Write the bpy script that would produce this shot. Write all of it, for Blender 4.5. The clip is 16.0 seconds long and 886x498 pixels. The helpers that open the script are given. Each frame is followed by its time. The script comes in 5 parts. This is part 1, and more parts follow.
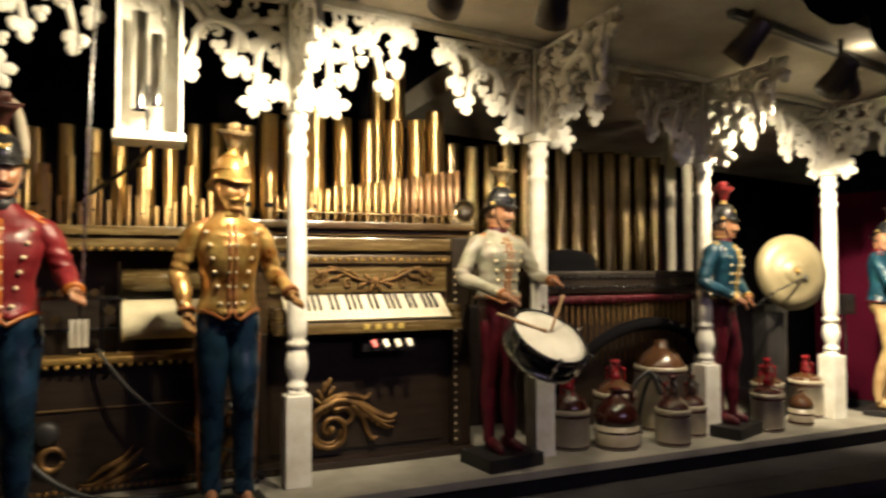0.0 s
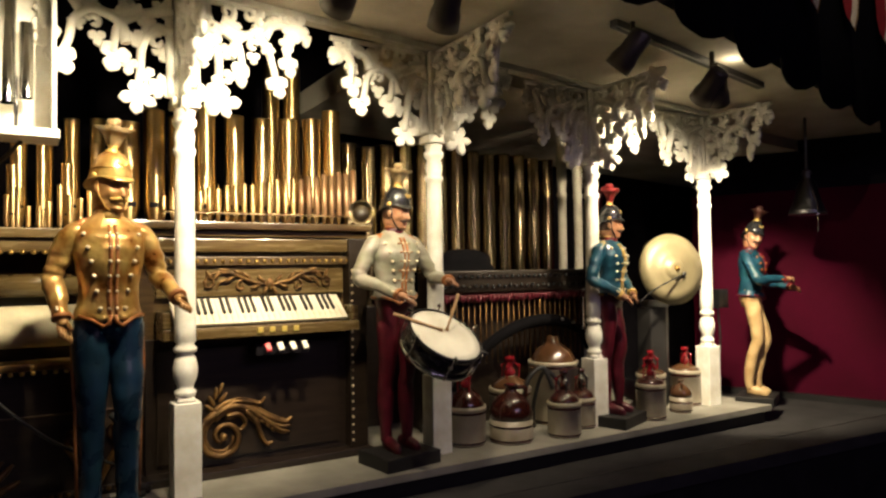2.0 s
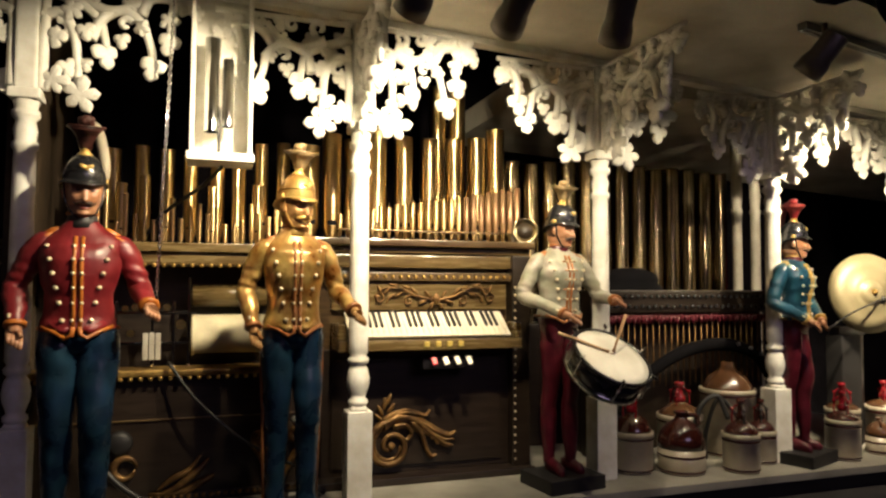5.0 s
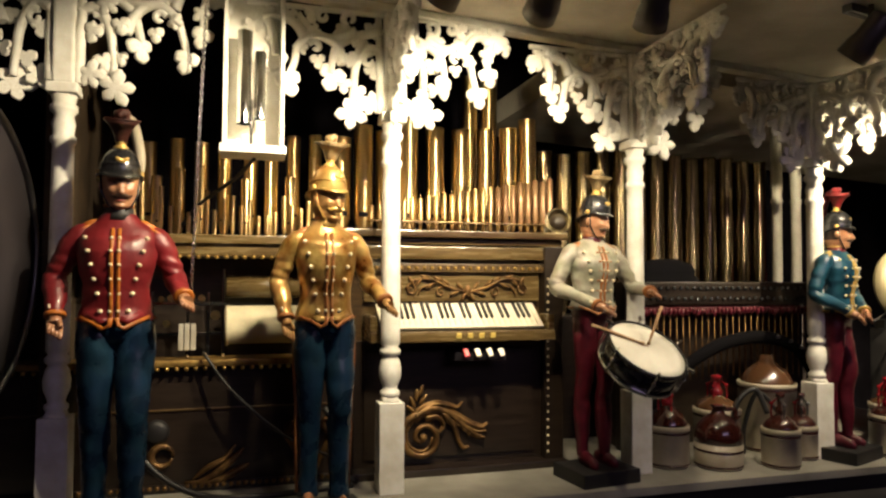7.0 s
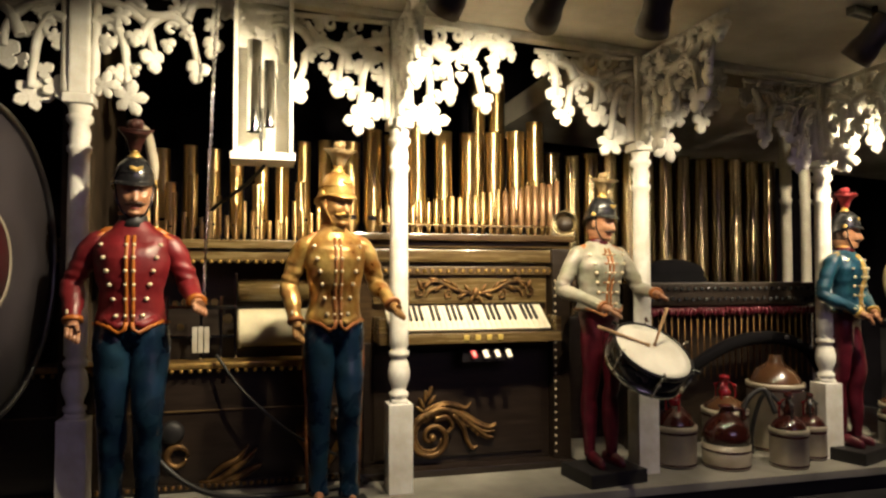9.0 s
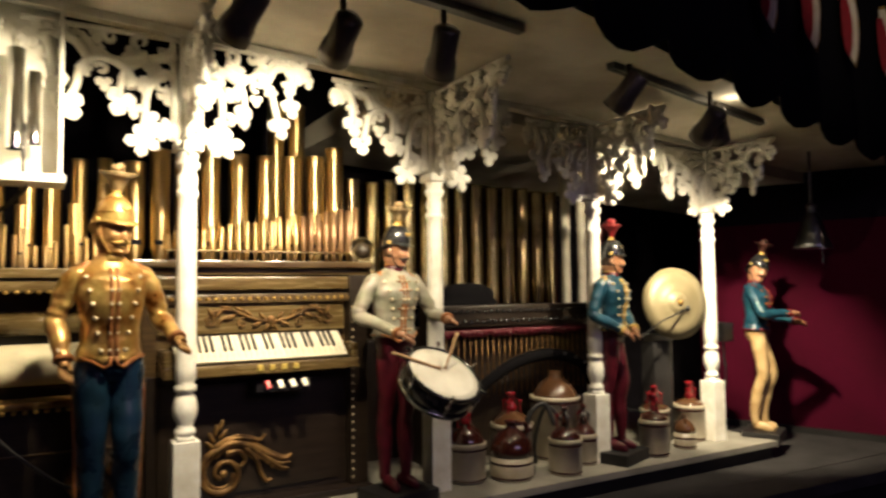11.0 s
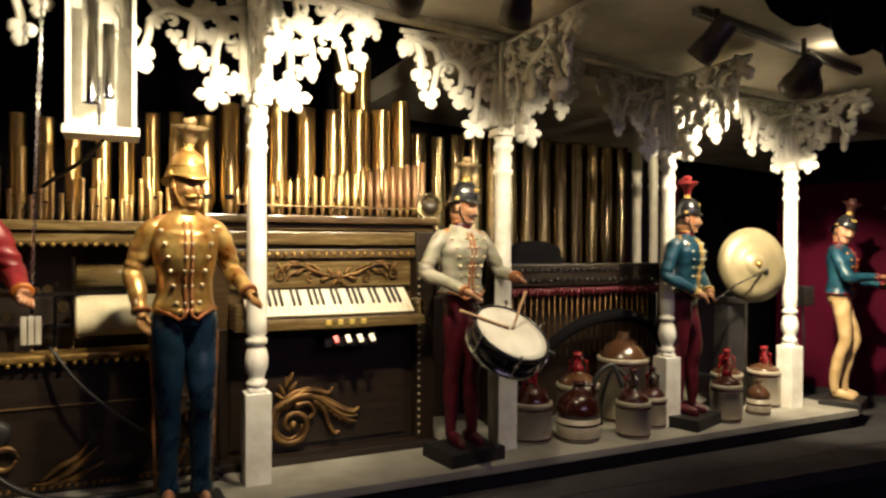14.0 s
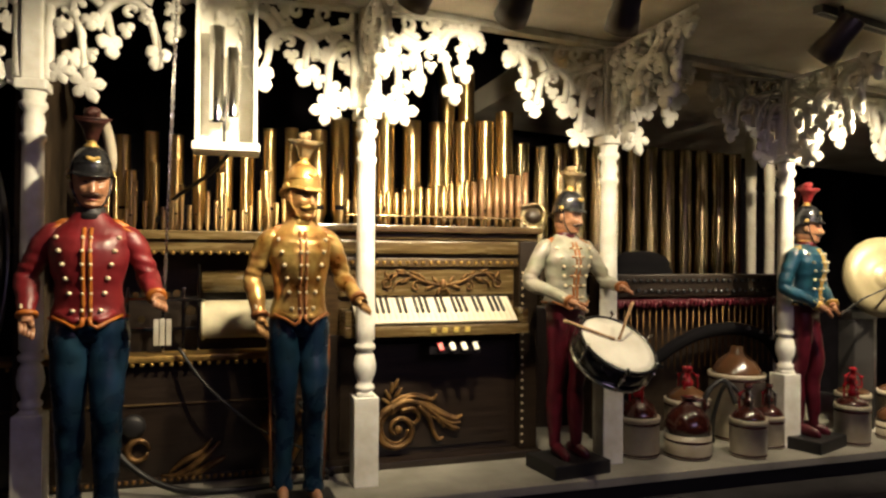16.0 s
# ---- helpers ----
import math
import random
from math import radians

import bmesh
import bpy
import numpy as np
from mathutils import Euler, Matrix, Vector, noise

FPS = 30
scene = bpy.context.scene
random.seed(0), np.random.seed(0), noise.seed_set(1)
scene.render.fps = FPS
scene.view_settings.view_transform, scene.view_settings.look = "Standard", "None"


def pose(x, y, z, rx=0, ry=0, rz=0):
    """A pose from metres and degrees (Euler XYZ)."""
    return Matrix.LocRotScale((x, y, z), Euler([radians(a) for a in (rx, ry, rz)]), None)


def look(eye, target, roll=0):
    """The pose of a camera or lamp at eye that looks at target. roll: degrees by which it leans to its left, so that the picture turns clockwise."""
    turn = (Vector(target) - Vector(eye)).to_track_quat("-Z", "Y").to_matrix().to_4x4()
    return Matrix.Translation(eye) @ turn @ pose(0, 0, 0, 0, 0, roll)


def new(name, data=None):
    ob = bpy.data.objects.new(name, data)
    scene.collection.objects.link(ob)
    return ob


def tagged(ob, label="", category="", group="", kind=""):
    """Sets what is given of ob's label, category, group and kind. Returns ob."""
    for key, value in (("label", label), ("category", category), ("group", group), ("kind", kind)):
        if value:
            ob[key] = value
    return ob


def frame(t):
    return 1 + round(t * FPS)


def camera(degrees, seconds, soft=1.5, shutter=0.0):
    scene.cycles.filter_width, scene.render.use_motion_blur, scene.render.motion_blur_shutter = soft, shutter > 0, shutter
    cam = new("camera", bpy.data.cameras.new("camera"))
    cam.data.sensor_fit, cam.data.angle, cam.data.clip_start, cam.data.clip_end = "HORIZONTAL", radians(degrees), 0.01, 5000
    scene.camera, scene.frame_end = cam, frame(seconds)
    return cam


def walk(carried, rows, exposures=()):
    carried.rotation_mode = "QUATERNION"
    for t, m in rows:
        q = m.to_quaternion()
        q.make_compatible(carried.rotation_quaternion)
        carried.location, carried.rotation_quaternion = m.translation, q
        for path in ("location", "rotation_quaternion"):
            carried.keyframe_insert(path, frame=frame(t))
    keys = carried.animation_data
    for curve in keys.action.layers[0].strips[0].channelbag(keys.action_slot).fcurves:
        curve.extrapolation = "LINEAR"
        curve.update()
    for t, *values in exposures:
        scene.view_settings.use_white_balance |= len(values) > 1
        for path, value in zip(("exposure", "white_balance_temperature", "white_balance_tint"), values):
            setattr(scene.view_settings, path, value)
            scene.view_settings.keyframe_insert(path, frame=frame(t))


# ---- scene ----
cam = camera(65.6, 16.0, soft=2.4, shutter=0.5)
PATH = [
    (0, (0.217, 0.125, 1.207), (1.003, 1.963, 1.266), -0.2),
    (0.5, (0.229, 0.109, 1.206), (1.228, 1.841, 1.269), -0.8),
    (1, (0.236, 0.101, 1.208), (1.306, 1.79, 1.27), -0.8),
    (1.5, (0.237, 0.105, 1.207), (1.309, 1.793, 1.258), -0.8),
    (2, (0.236, 0.104, 1.209), (1.273, 1.813, 1.265), -0.8),
    (2.5, (0.235, 0.107, 1.213), (1.23, 1.841, 1.269), -0.5),
    (3, (0.223, 0.114, 1.22), (1.132, 1.894, 1.293), -0.1),
    (3.5, (0.216, 0.113, 1.222), (1.036, 1.936, 1.302), 0.2),
    (4, (0.205, 0.117, 1.222), (0.945, 1.973, 1.315), 0.3),
    (4.5, (0.204, 0.116, 1.219), (0.885, 1.994, 1.312), 0.4),
    (5, (0.197, 0.125, 1.218), (0.831, 2.019, 1.321), 0.3),
    (7.5, (0.204, 0.141, 1.215), (0.746, 2.065, 1.291), 0.3),
    (8, (0.197, 0.14, 1.214), (0.722, 2.068, 1.291), 0.3),
    (8.2, (0.203, 0.13, 1.212), (0.696, 2.067, 1.286), -0.0),
    (10.3, (0.241, 0.065, 1.28), (0.935, 1.939, 1.356), -0.6),
    (10.5, (0.25, 0.058, 1.28), (1.035, 1.896, 1.367), -0.7),
    (11, (0.274, 0.049, 1.285), (1.276, 1.776, 1.398), -0.6),
    (11.5, (0.288, 0.065, 1.284), (1.448, 1.693, 1.351), -0.5),
    (12, (0.301, 0.08, 1.262), (1.49, 1.688, 1.301), -0.7),
    (12.5, (0.304, 0.088, 1.271), (1.469, 1.714, 1.276), -0.7),
    (13, (0.296, 0.095, 1.281), (1.382, 1.775, 1.246), -0.7),
    (13.5, (0.279, 0.114, 1.289), (1.263, 1.855, 1.265), -0.4),
    (14, (0.266, 0.12, 1.289), (1.119, 1.929, 1.276), 0.2),
    (14.5, (0.254, 0.113, 1.286), (1.046, 1.95, 1.27), 0.6),
    (15, (0.242, 0.112, 1.289), (0.972, 1.974, 1.275), 0.8),
    (15.5, (0.245, 0.107, 1.288), (0.896, 1.999, 1.283), 0.7),
    (16, (0.24, 0.107, 1.287), (0.825, 2.02, 1.301), 0.4),
]
walk(cam, [(t, look(eye, target, roll)) for t, eye, target, roll in PATH])


# ---- world and lights ----
world = bpy.data.worlds.new("world")
scene.world = world
world.use_nodes = True
world.node_tree.nodes["Background"].inputs[0].default_value = (0.85, 0.65, 1.0, 1)
world.node_tree.nodes["Background"].inputs[1].default_value = 0.006
scene.view_settings.exposure = 0.0

STAGE = 0.41          # top of the stage boards
LEDGE = 0.31          # lower platform in front of it
FLOOR = -0.25         # floor of the hall
WARM = (1.0, 0.83, 0.555)


def ceil_z(x):
    return 2.29 - 0.056 * x


def spot(eye, target, power, size=60, blend=0.6, radius=0.025, color=WARM):
    data = bpy.data.lights.new("spot_lamp", "SPOT")
    data.energy, data.spot_size, data.spot_blend, data.shadow_soft_size, data.color = power, radians(size), blend, radius, color
    ob = new("spot_lamp", data)
    ob.matrix_world = look(eye, target)
    return ob


# eye of each ceiling spot, its aim, power and beam
SPOTS = [
    ((0.60, 1.80, 2.10), (-0.06, 2.70, 1.56), 112, 66),
    ((0.72, 2.03, 2.00), (0.48, 2.68, 1.46), 66, 90),
    ((1.04, 2.05, 2.00), (1.05, 2.90, 1.55), 80, 98),
    ((1.40, 2.01, 1.985), (1.58, 2.70, 1.24), 33, 74),
    ((2.20, 2.03, 1.97), (1.94, 2.72, 1.22), 33, 90),
    ((2.76, 2.08, 1.92), (2.92, 2.72, 1.45), 84, 98),
    ((2.94, 2.12, 1.94), (3.72, 2.69, 1.04), 230, 62),
]
for e, a, p, w in SPOTS:
    spot(e, a, p, w)
# a hall light that catches the red tongues
spot((2.2, 0.6, 3.4), (4.4, 1.95, 2.55), 36, 46)
# unseen dim purple fill, added over the hall to lift the blacks
hall = bpy.data.lights.new("hall_fill", "AREA")
hall.energy, hall.size, hall.color = 40.0, 2.5, (0.82, 0.62, 1.0)
new("hall_fill", hall).matrix_world = look((2.2, -2.2, 3.5), (2.2, 0.5, 0.0))
# light leaking from the vents of the end spot onto the soffit
leak = bpy.data.lights.new("vent_leak", "POINT")
leak.energy, leak.color, leak.shadow_soft_size = 0.5, WARM, 0.02
new("vent_leak", leak).matrix_world = Matrix.Translation((2.93, 2.03, 2.085))


# ---- materials ----
def material(name, color, rough=0.5, metal=0.0, vary=0.25, scale=8.0, bump=0.15, fine=120.0, spread=0.15, stretch=(1, 1, 1), coat=0.0, second=None, random_obj=0.0, relief=0.004):
    """A procedural surface: colour broken at two scales, rough and fine relief."""
    m = bpy.data.materials.new(name)
    m.use_nodes = True
    nt = m.node_tree
    n, link = nt.nodes, nt.links.new
    bsdf = n["Principled BSDF"]
    tc, mp = n.new("ShaderNodeTexCoord"), n.new("ShaderNodeMapping")
    mp.inputs["Scale"].default_value = stretch
    link(tc.outputs["Object"], mp.inputs["Vector"])
    big, small = n.new("ShaderNodeTexNoise"), n.new("ShaderNodeTexNoise")
    big.inputs["Scale"].default_value, big.inputs["Detail"].default_value = scale, 6
    small.inputs["Scale"].default_value, small.inputs["Detail"].default_value = fine, 4
    link(mp.outputs[0], big.inputs["Vector"])
    link(mp.outputs[0], small.inputs["Vector"])
    ramp = n.new("ShaderNodeValToRGB")
    other = second or tuple(c * (1 - vary) for c in color)
    ramp.color_ramp.elements[0].color = (*other, 1)
    ramp.color_ramp.elements[1].color = (*color, 1)
    ramp.color_ramp.elements[0].position, ramp.color_ramp.elements[1].position = 0.35, 0.62
    link(big.outputs["Fac"], ramp.inputs["Fac"])
    mix = n.new("ShaderNodeMix")
    mix.data_type, mix.blend_type = "RGBA", "MULTIPLY"
    mix.inputs["Factor"].default_value = 0.5 * min(1, vary * 2)
    link(ramp.outputs["Color"], mix.inputs[6])
    link(small.outputs["Color"], mix.inputs[7])
    hsv = n.new("ShaderNodeHueSaturation")
    info = n.new("ShaderNodeObjectInfo")
    rng = n.new("ShaderNodeMapRange")
    rng.inputs["To Min"].default_value, rng.inputs["To Max"].default_value = 1.15 - random_obj, 1.15 + random_obj
    link(info.outputs["Random"], rng.inputs["Value"])
    link(rng.outputs[0], hsv.inputs["Value"])
    link(mix.outputs[2], hsv.inputs["Color"])
    link(hsv.outputs[0], bsdf.inputs["Base Color"])
    rr = n.new("ShaderNodeMapRange")
    rr.inputs["To Min"].default_value, rr.inputs["To Max"].default_value = max(0.03, rough - spread), min(1, rough + spread)
    link(big.outputs["Fac"], rr.inputs["Value"])
    link(rr.outputs[0], bsdf.inputs["Roughness"])
    bsdf.inputs["Metallic"].default_value = metal
    bsdf.inputs["Coat Weight"].default_value = coat
    bsdf.inputs["Coat Roughness"].default_value = 0.12
    if bump:
        add = n.new("ShaderNodeMath")
        add.operation = "ADD"
        link(big.outputs["Fac"], add.inputs[0])
        link(small.outputs["Fac"], add.inputs[1])
        bp = n.new("ShaderNodeBump")
        bp.inputs["Strength"].default_value, bp.inputs["Distance"].default_value = bump, relief
        link(add.outputs[0], bp.inputs["Height"])
        link(bp.outputs[0], bsdf.inputs["Normal"])
    return m


# white with the back posts' weak light in its colour; also the valve blocks' grey
DIMWHITE = material("dimmed_white_paint", (0.46, 0.44, 0.38), 0.5, vary=0.2, scale=10, second=(0.34, 0.31, 0.25))
WHITE = material("white_paint", (0.80, 0.79, 0.74), 0.45, vary=0.12, scale=14, second=(0.66, 0.63, 0.55))
# darker second tone stands in for blotchy shadows on the soffit
CREAM = material("cream_ceiling", (0.74, 0.69, 0.58), 0.8, vary=0.3, scale=2.4, second=(0.46, 0.41, 0.32))
STAGEPAINT = material("grey_stage_paint", (0.33, 0.315, 0.275), 0.7, vary=0.3, scale=5, second=(0.22, 0.21, 0.18))
BLACKPAINT = material("black_paint", (0.018, 0.017, 0.018), 0.55, vary=0.4, scale=9)
CARPET = material("dark_carpet", (0.048, 0.045, 0.048), 0.95, vary=0.5, scale=6, bump=0.6, fine=300)
DRAPESHADE = material("black_drape_and_shade", (0.014, 0.012, 0.017), 0.95, vary=0.4)
HALL = material("dark_hall_wall", (0.02, 0.018, 0.022), 0.9, vary=0.4)
REDWALL = material("crimson_wall", (0.076, 0.003, 0.018), 0.85, vary=0.35, scale=4, second=(0.060, 0.002, 0.013))
OAK = material("dark_oak", (0.120, 0.078, 0.032), 0.32, vary=0.4, scale=5, stretch=(1.2, 8, 14), second=(0.055, 0.03, 0.014), coat=0.4, fine=60)
OAKLIGHT = material("golden_oak", (0.185, 0.130, 0.052), 0.26, vary=0.5, scale=4, stretch=(1.5, 8, 16), second=(0.10, 0.062, 0.024), coat=0.4, fine=60)
WALNUT = material("black_walnut", (0.025, 0.015, 0.009), 0.42, vary=0.5, scale=5, stretch=(1.5, 6, 12), coat=0.3)
GILT = material("worn_gilding", (0.55, 0.36, 0.11), 0.38, metal=0.75, vary=0.4, scale=18, second=(0.20, 0.11, 0.04), bump=0.3)
BRASS = material("polished_brass", (0.78, 0.58, 0.29), 0.25, metal=1.0, vary=0.2, scale=0.15, fine=50, stretch=(1, 1, 12), second=(0.62, 0.45, 0.21), bump=0.15, spread=0.08, random_obj=0.12)
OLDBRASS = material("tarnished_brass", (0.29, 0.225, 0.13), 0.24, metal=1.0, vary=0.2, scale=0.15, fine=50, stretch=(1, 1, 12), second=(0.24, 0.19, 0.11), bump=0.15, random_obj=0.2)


def drawn(m, name, spread):
    """The metal of a pipe, burnished round its axis so that lights smear along it."""
    m = m.copy()
    m.name = name
    b = m.node_tree.nodes["Principled BSDF"]
    tan = m.node_tree.nodes.new("ShaderNodeTangent")
    tan.direction_type, tan.axis = "RADIAL", "Z"
    m.node_tree.links.new(tan.outputs["Tangent"], b.inputs["Tangent"])
    b.inputs["Anisotropic"].default_value, b.inputs["Anisotropic Rotation"].default_value = 0.85, 0.25
    gloss = b.inputs["Roughness"].links[0].from_node
    gloss.inputs["To Min"].default_value += spread
    gloss.inputs["To Max"].default_value += spread
    return m


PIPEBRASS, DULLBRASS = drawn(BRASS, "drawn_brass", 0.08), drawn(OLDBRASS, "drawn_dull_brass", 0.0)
PIPEWOOD = material("coppery_pipe_metal", (0.44, 0.25, 0.13), 0.35, metal=0.6, vary=0.4, scale=20, stretch=(1, 1, 0.2), random_obj=0.15)
OLDGILT = material("dim_bronze_gilding", (0.26, 0.145, 0.050), 0.42, metal=0.6, vary=0.5, scale=20, second=(0.08, 0.042, 0.018), bump=0.4)
VELVET = material("black_velvet", (0.005, 0.0045, 0.006), 0.95, vary=0.4)
for m in (VELVET, DRAPESHADE, REDWALL):
    m.node_tree.nodes["Principled BSDF"].inputs["Specular IOR Level"].default_value = 0.1
REDCLOTH = material("red_pennant_cloth", (0.34, 0.016, 0.028), 0.85, vary=0.3, scale=20)
CHROME = material("chrome", (0.72, 0.72, 0.70), 0.12, metal=1.0, vary=0.1, bump=0, spread=0.05)
STEEL = material("dark_steel", (0.20, 0.20, 0.21), 0.35, metal=1.0, vary=0.3)
IVORY = material("ivory_keys", (0.78, 0.74, 0.62), 0.3, vary=0.12, second=(0.66, 0.60, 0.46), bump=0.02, random_obj=0.06)
EBONY = material("ebony_keys", (0.012, 0.011, 0.011), 0.3, vary=0.2, bump=0.03)
REDTAB = material("red_tab", (0.55, 0.02, 0.03), 0.35, bump=0.02)
YELLOWTAB = material("yellow_tab", (0.70, 0.52, 0.14), 0.35, bump=0.02)
PAPER = material("roll_paper", (0.62, 0.57, 0.40), 0.7, vary=0.2, scale=12, second=(0.50, 0.45, 0.30))
STONEWARE = material("grey_stoneware", (0.42, 0.37, 0.285), 0.35, vary=0.3, scale=9, second=(0.31, 0.265, 0.195), coat=0.4)
BROWNGLAZE = material("brown_glaze", (0.045, 0.011, 0.008), 0.15, vary=0.4, scale=8, second=(0.035, 0.008, 0.006), coat=0.6, bump=0.04)
TANGLAZE = material("tan_glaze", (0.105, 0.048, 0.022), 0.2, vary=0.4, scale=8, coat=0.5, bump=0.04)
REDGLASS = material("red_lacquer", (0.20, 0.008, 0.014), 0.15, vary=0.3, coat=0.6, bump=0.03)
RUBBER = material("black_rubber", (0.015, 0.015, 0.015), 0.5, vary=0.3)
CYMBALM = material("cream_bronze", (0.25, 0.212, 0.125), 0.5, metal=0.35, vary=0.25, scale=4, second=(0.185, 0.155, 0.088), bump=0.05)
DRUMSKIN = material("drum_skin", (0.80, 0.78, 0.70), 0.5, vary=0.15, scale=6, second=(0.64, 0.61, 0.52))
DRUMSTICK = material("maple", (0.50, 0.32, 0.17), 0.45, vary=0.2)
SKIN = material("painted_flesh", (0.40, 0.21, 0.12), 0.4, vary=0.3, scale=22, second=(0.32, 0.14, 0.07), coat=0.3)
HAIR = material("painted_hair", (0.05, 0.022, 0.012), 0.45)
BLUECLOTH = material("blue_painted_trousers", (0.013, 0.040, 0.076), 0.28, vary=0.5, scale=12, second=(0.007, 0.018, 0.038), coat=0.2, bump=0.35, fine=14, relief=0.012)
CRIMSON = material("crimson_paint", (0.105, 0.007, 0.018), 0.40, vary=0.4, scale=12, second=(0.05, 0.004, 0.009), coat=0.1, bump=0.35, fine=60)
REDCOAT = material("red_coat_paint", (0.20, 0.013, 0.018), 0.46, vary=0.4, scale=12, second=(0.11, 0.006, 0.009), coat=0.08, bump=0.35, fine=18, relief=0.012)
GOLDCOAT = material("gold_coat_paint", (0.60, 0.41, 0.14), 0.32, metal=0.5, vary=0.4, scale=11, second=(0.26, 0.11, 0.022), coat=0.08, bump=0.4, fine=18, relief=0.012)
GREYCOAT = material("pale_grey_coat_paint", (0.34, 0.325, 0.26), 0.42, vary=0.3, scale=14, second=(0.22, 0.205, 0.155), coat=0.05, bump=0.35, fine=18, relief=0.012)
TEALCOAT = material("teal_coat_paint", (0.016, 0.080, 0.125), 0.34, vary=0.4, scale=14, second=(0.008, 0.038, 0.066), coat=0.2, bump=0.35, fine=14, relief=0.012)
CREAMTIGHT = material("cream_tights_paint", (0.62, 0.44, 0.22), 0.4, vary=0.25, scale=12, second=(0.48, 0.31, 0.14), coat=0.2)
ORANGETRIM = material("orange_braid_paint", (0.42, 0.13, 0.02), 0.4, vary=0.3, scale=30)
TANPLUME = material("tan_plume_paint", (0.34, 0.25, 0.13), 0.45, vary=0.4, scale=30, second=(0.2, 0.13, 0.06))
GOLDTRIM = material("gold_braid_paint", (0.60, 0.40, 0.12), 0.35, metal=0.4, vary=0.3, scale=30)
BRONZETRIM = material("copper_braid_paint", (0.38, 0.15, 0.05), 0.4, metal=0.2, vary=0.3, scale=30)
PEARL = material("pearl_button_paint", (0.72, 0.62, 0.42), 0.3, vary=0.2, metal=0.2)
BLACKHELM = material("black_helmet_paint", (0.018, 0.018, 0.020), 0.25, vary=0.3, coat=0.4)
PLUME = material("brown_plume_paint", (0.075, 0.022, 0.016), 0.5, vary=0.5, scale=40)


# ---- mesh helpers ----
def box(bm, x0, x1, y0, y1, z0, z1, bevel=0.0, mat=0, m=None):
    made = bmesh.ops.create_cube(bm, size=1.0, matrix=Matrix.Translation(((x0 + x1) / 2, (y0 + y1) / 2, (z0 + z1) / 2)) @ Matrix.Diagonal((x1 - x0, y1 - y0, z1 - z0, 1)))
    verts = made["verts"]
    if bevel:
        edges = list({e for v in verts for e in v.link_edges})
        out = bmesh.ops.bevel(bm, geom=edges, offset=bevel, segments=2, affect="EDGES", profile=0.6)
        verts = list({v for f in out["faces"] for v in f.verts} | {v for v in verts if v.is_valid})
    for f in {f for v in verts for f in v.link_faces}:
        f.material_index = mat
    if m:
        bmesh.ops.transform(bm, matrix=m, verts=verts)
    return verts


def rings(bm, loops, mat=0, cap=True, smooth=True, closed=False):
    """Skin a row of vertex loops (lists of points of one length)."""
    rows = [[bm.verts.new(p) for p in loop] for loop in loops]
    n = len(rows[0])
    pairs = list(zip(rows, rows[1:])) + ([(rows[-1], rows[0])] if closed else [])
    for a, b in pairs:
        for k in range(n):
            f = bm.faces.new((a[k], a[(k + 1) % n], b[(k + 1) % n], b[k]))
            f.material_index, f.smooth = mat, smooth
    if cap and not closed:
        for row in (list(reversed(rows[0])), rows[-1]):
            f = bm.faces.new(row)
            f.material_index = mat
    return rows


def lathe(bm, profile, segs=20, at=(0, 0, 0), mat=0, cap=True, m=None):
    loops = []
    for r, z in profile:
        loops.append([Vector((at[0] + r * math.cos(2 * math.pi * k / segs), at[1] + r * math.sin(2 * math.pi * k / segs), at[2] + z)) for k in range(segs)])
    if m:
        loops = [[m @ p for p in loop] for loop in loops]
    return rings(bm, loops, mat, cap)


def ovals(bm, rows, segs=18, mat=0, cap=True):
    """Level oval rings: (z, cx, cy, rx, ry)."""
    return rings(bm, [[Vector((cx + rx * math.cos(2 * math.pi * k / segs), cy + ry * math.sin(2 * math.pi * k / segs), z)) for k in range(segs)] for z, cx, cy, rx, ry in rows], mat, cap)


def tube(bm, pts, radii, segs=8, mat=0, flat=1.0, closed=False):
    """A round or flattened tube along points."""
    pts = [Vector(p) for p in pts]
    if not hasattr(radii, "__len__"):
        radii = [radii] * len(pts)
    loops, ref = [], None
    for i, p in enumerate(pts):
        if closed:
            d = pts[(i + 1) % len(pts)] - pts[i - 1]
        else:
            d = pts[min(i + 1, len(pts) - 1)] - pts[max(i - 1, 0)]
        d.normalize()
        if ref is None:
            ref = Vector((0, 1, 0)) if abs(d.y) < 0.8 else Vector((1, 0, 0))
        side = d.cross(ref).normalized()
        ref = side.cross(d).normalized()
        loops.append([p + side * radii[i] * math.cos(2 * math.pi * k / segs) + ref * radii[i] * flat * math.sin(2 * math.pi * k / segs) for k in range(segs)])
    return rings(bm, loops, mat, True, True, closed)


def ball(bm, at, r, mat=0, segs=8, scale=(1, 1, 1), m=None):
    mm = Matrix.Translation(at) @ (m or Matrix()) @ Matrix.Diagonal((*scale, 1))
    out = bmesh.ops.create_uvsphere(bm, u_segments=segs, v_segments=max(4, segs // 2 + 1), radius=r, matrix=mm)
    for f in {f for v in out["verts"] for f in v.link_faces}:
        f.material_index, f.smooth = mat, True


def curve(points, steps=8):
    """A smooth line through points (Catmull-Rom)."""
    p = [Vector(q) for q in points]
    p = [2 * p[0] - p[1]] + p + [2 * p[-1] - p[-2]]
    out = []
    for i in range(1, len(p) - 2):
        for k in range(steps):
            t = k / steps
            a, b, c, d = p[i - 1:i + 3]
            out.append(0.5 * ((2 * b) + (c - a) * t + (2 * a - 5 * b + 4 * c - d) * t * t + (3 * b - a - 3 * c + d) * t ** 3))
    return out + [p[-2]]


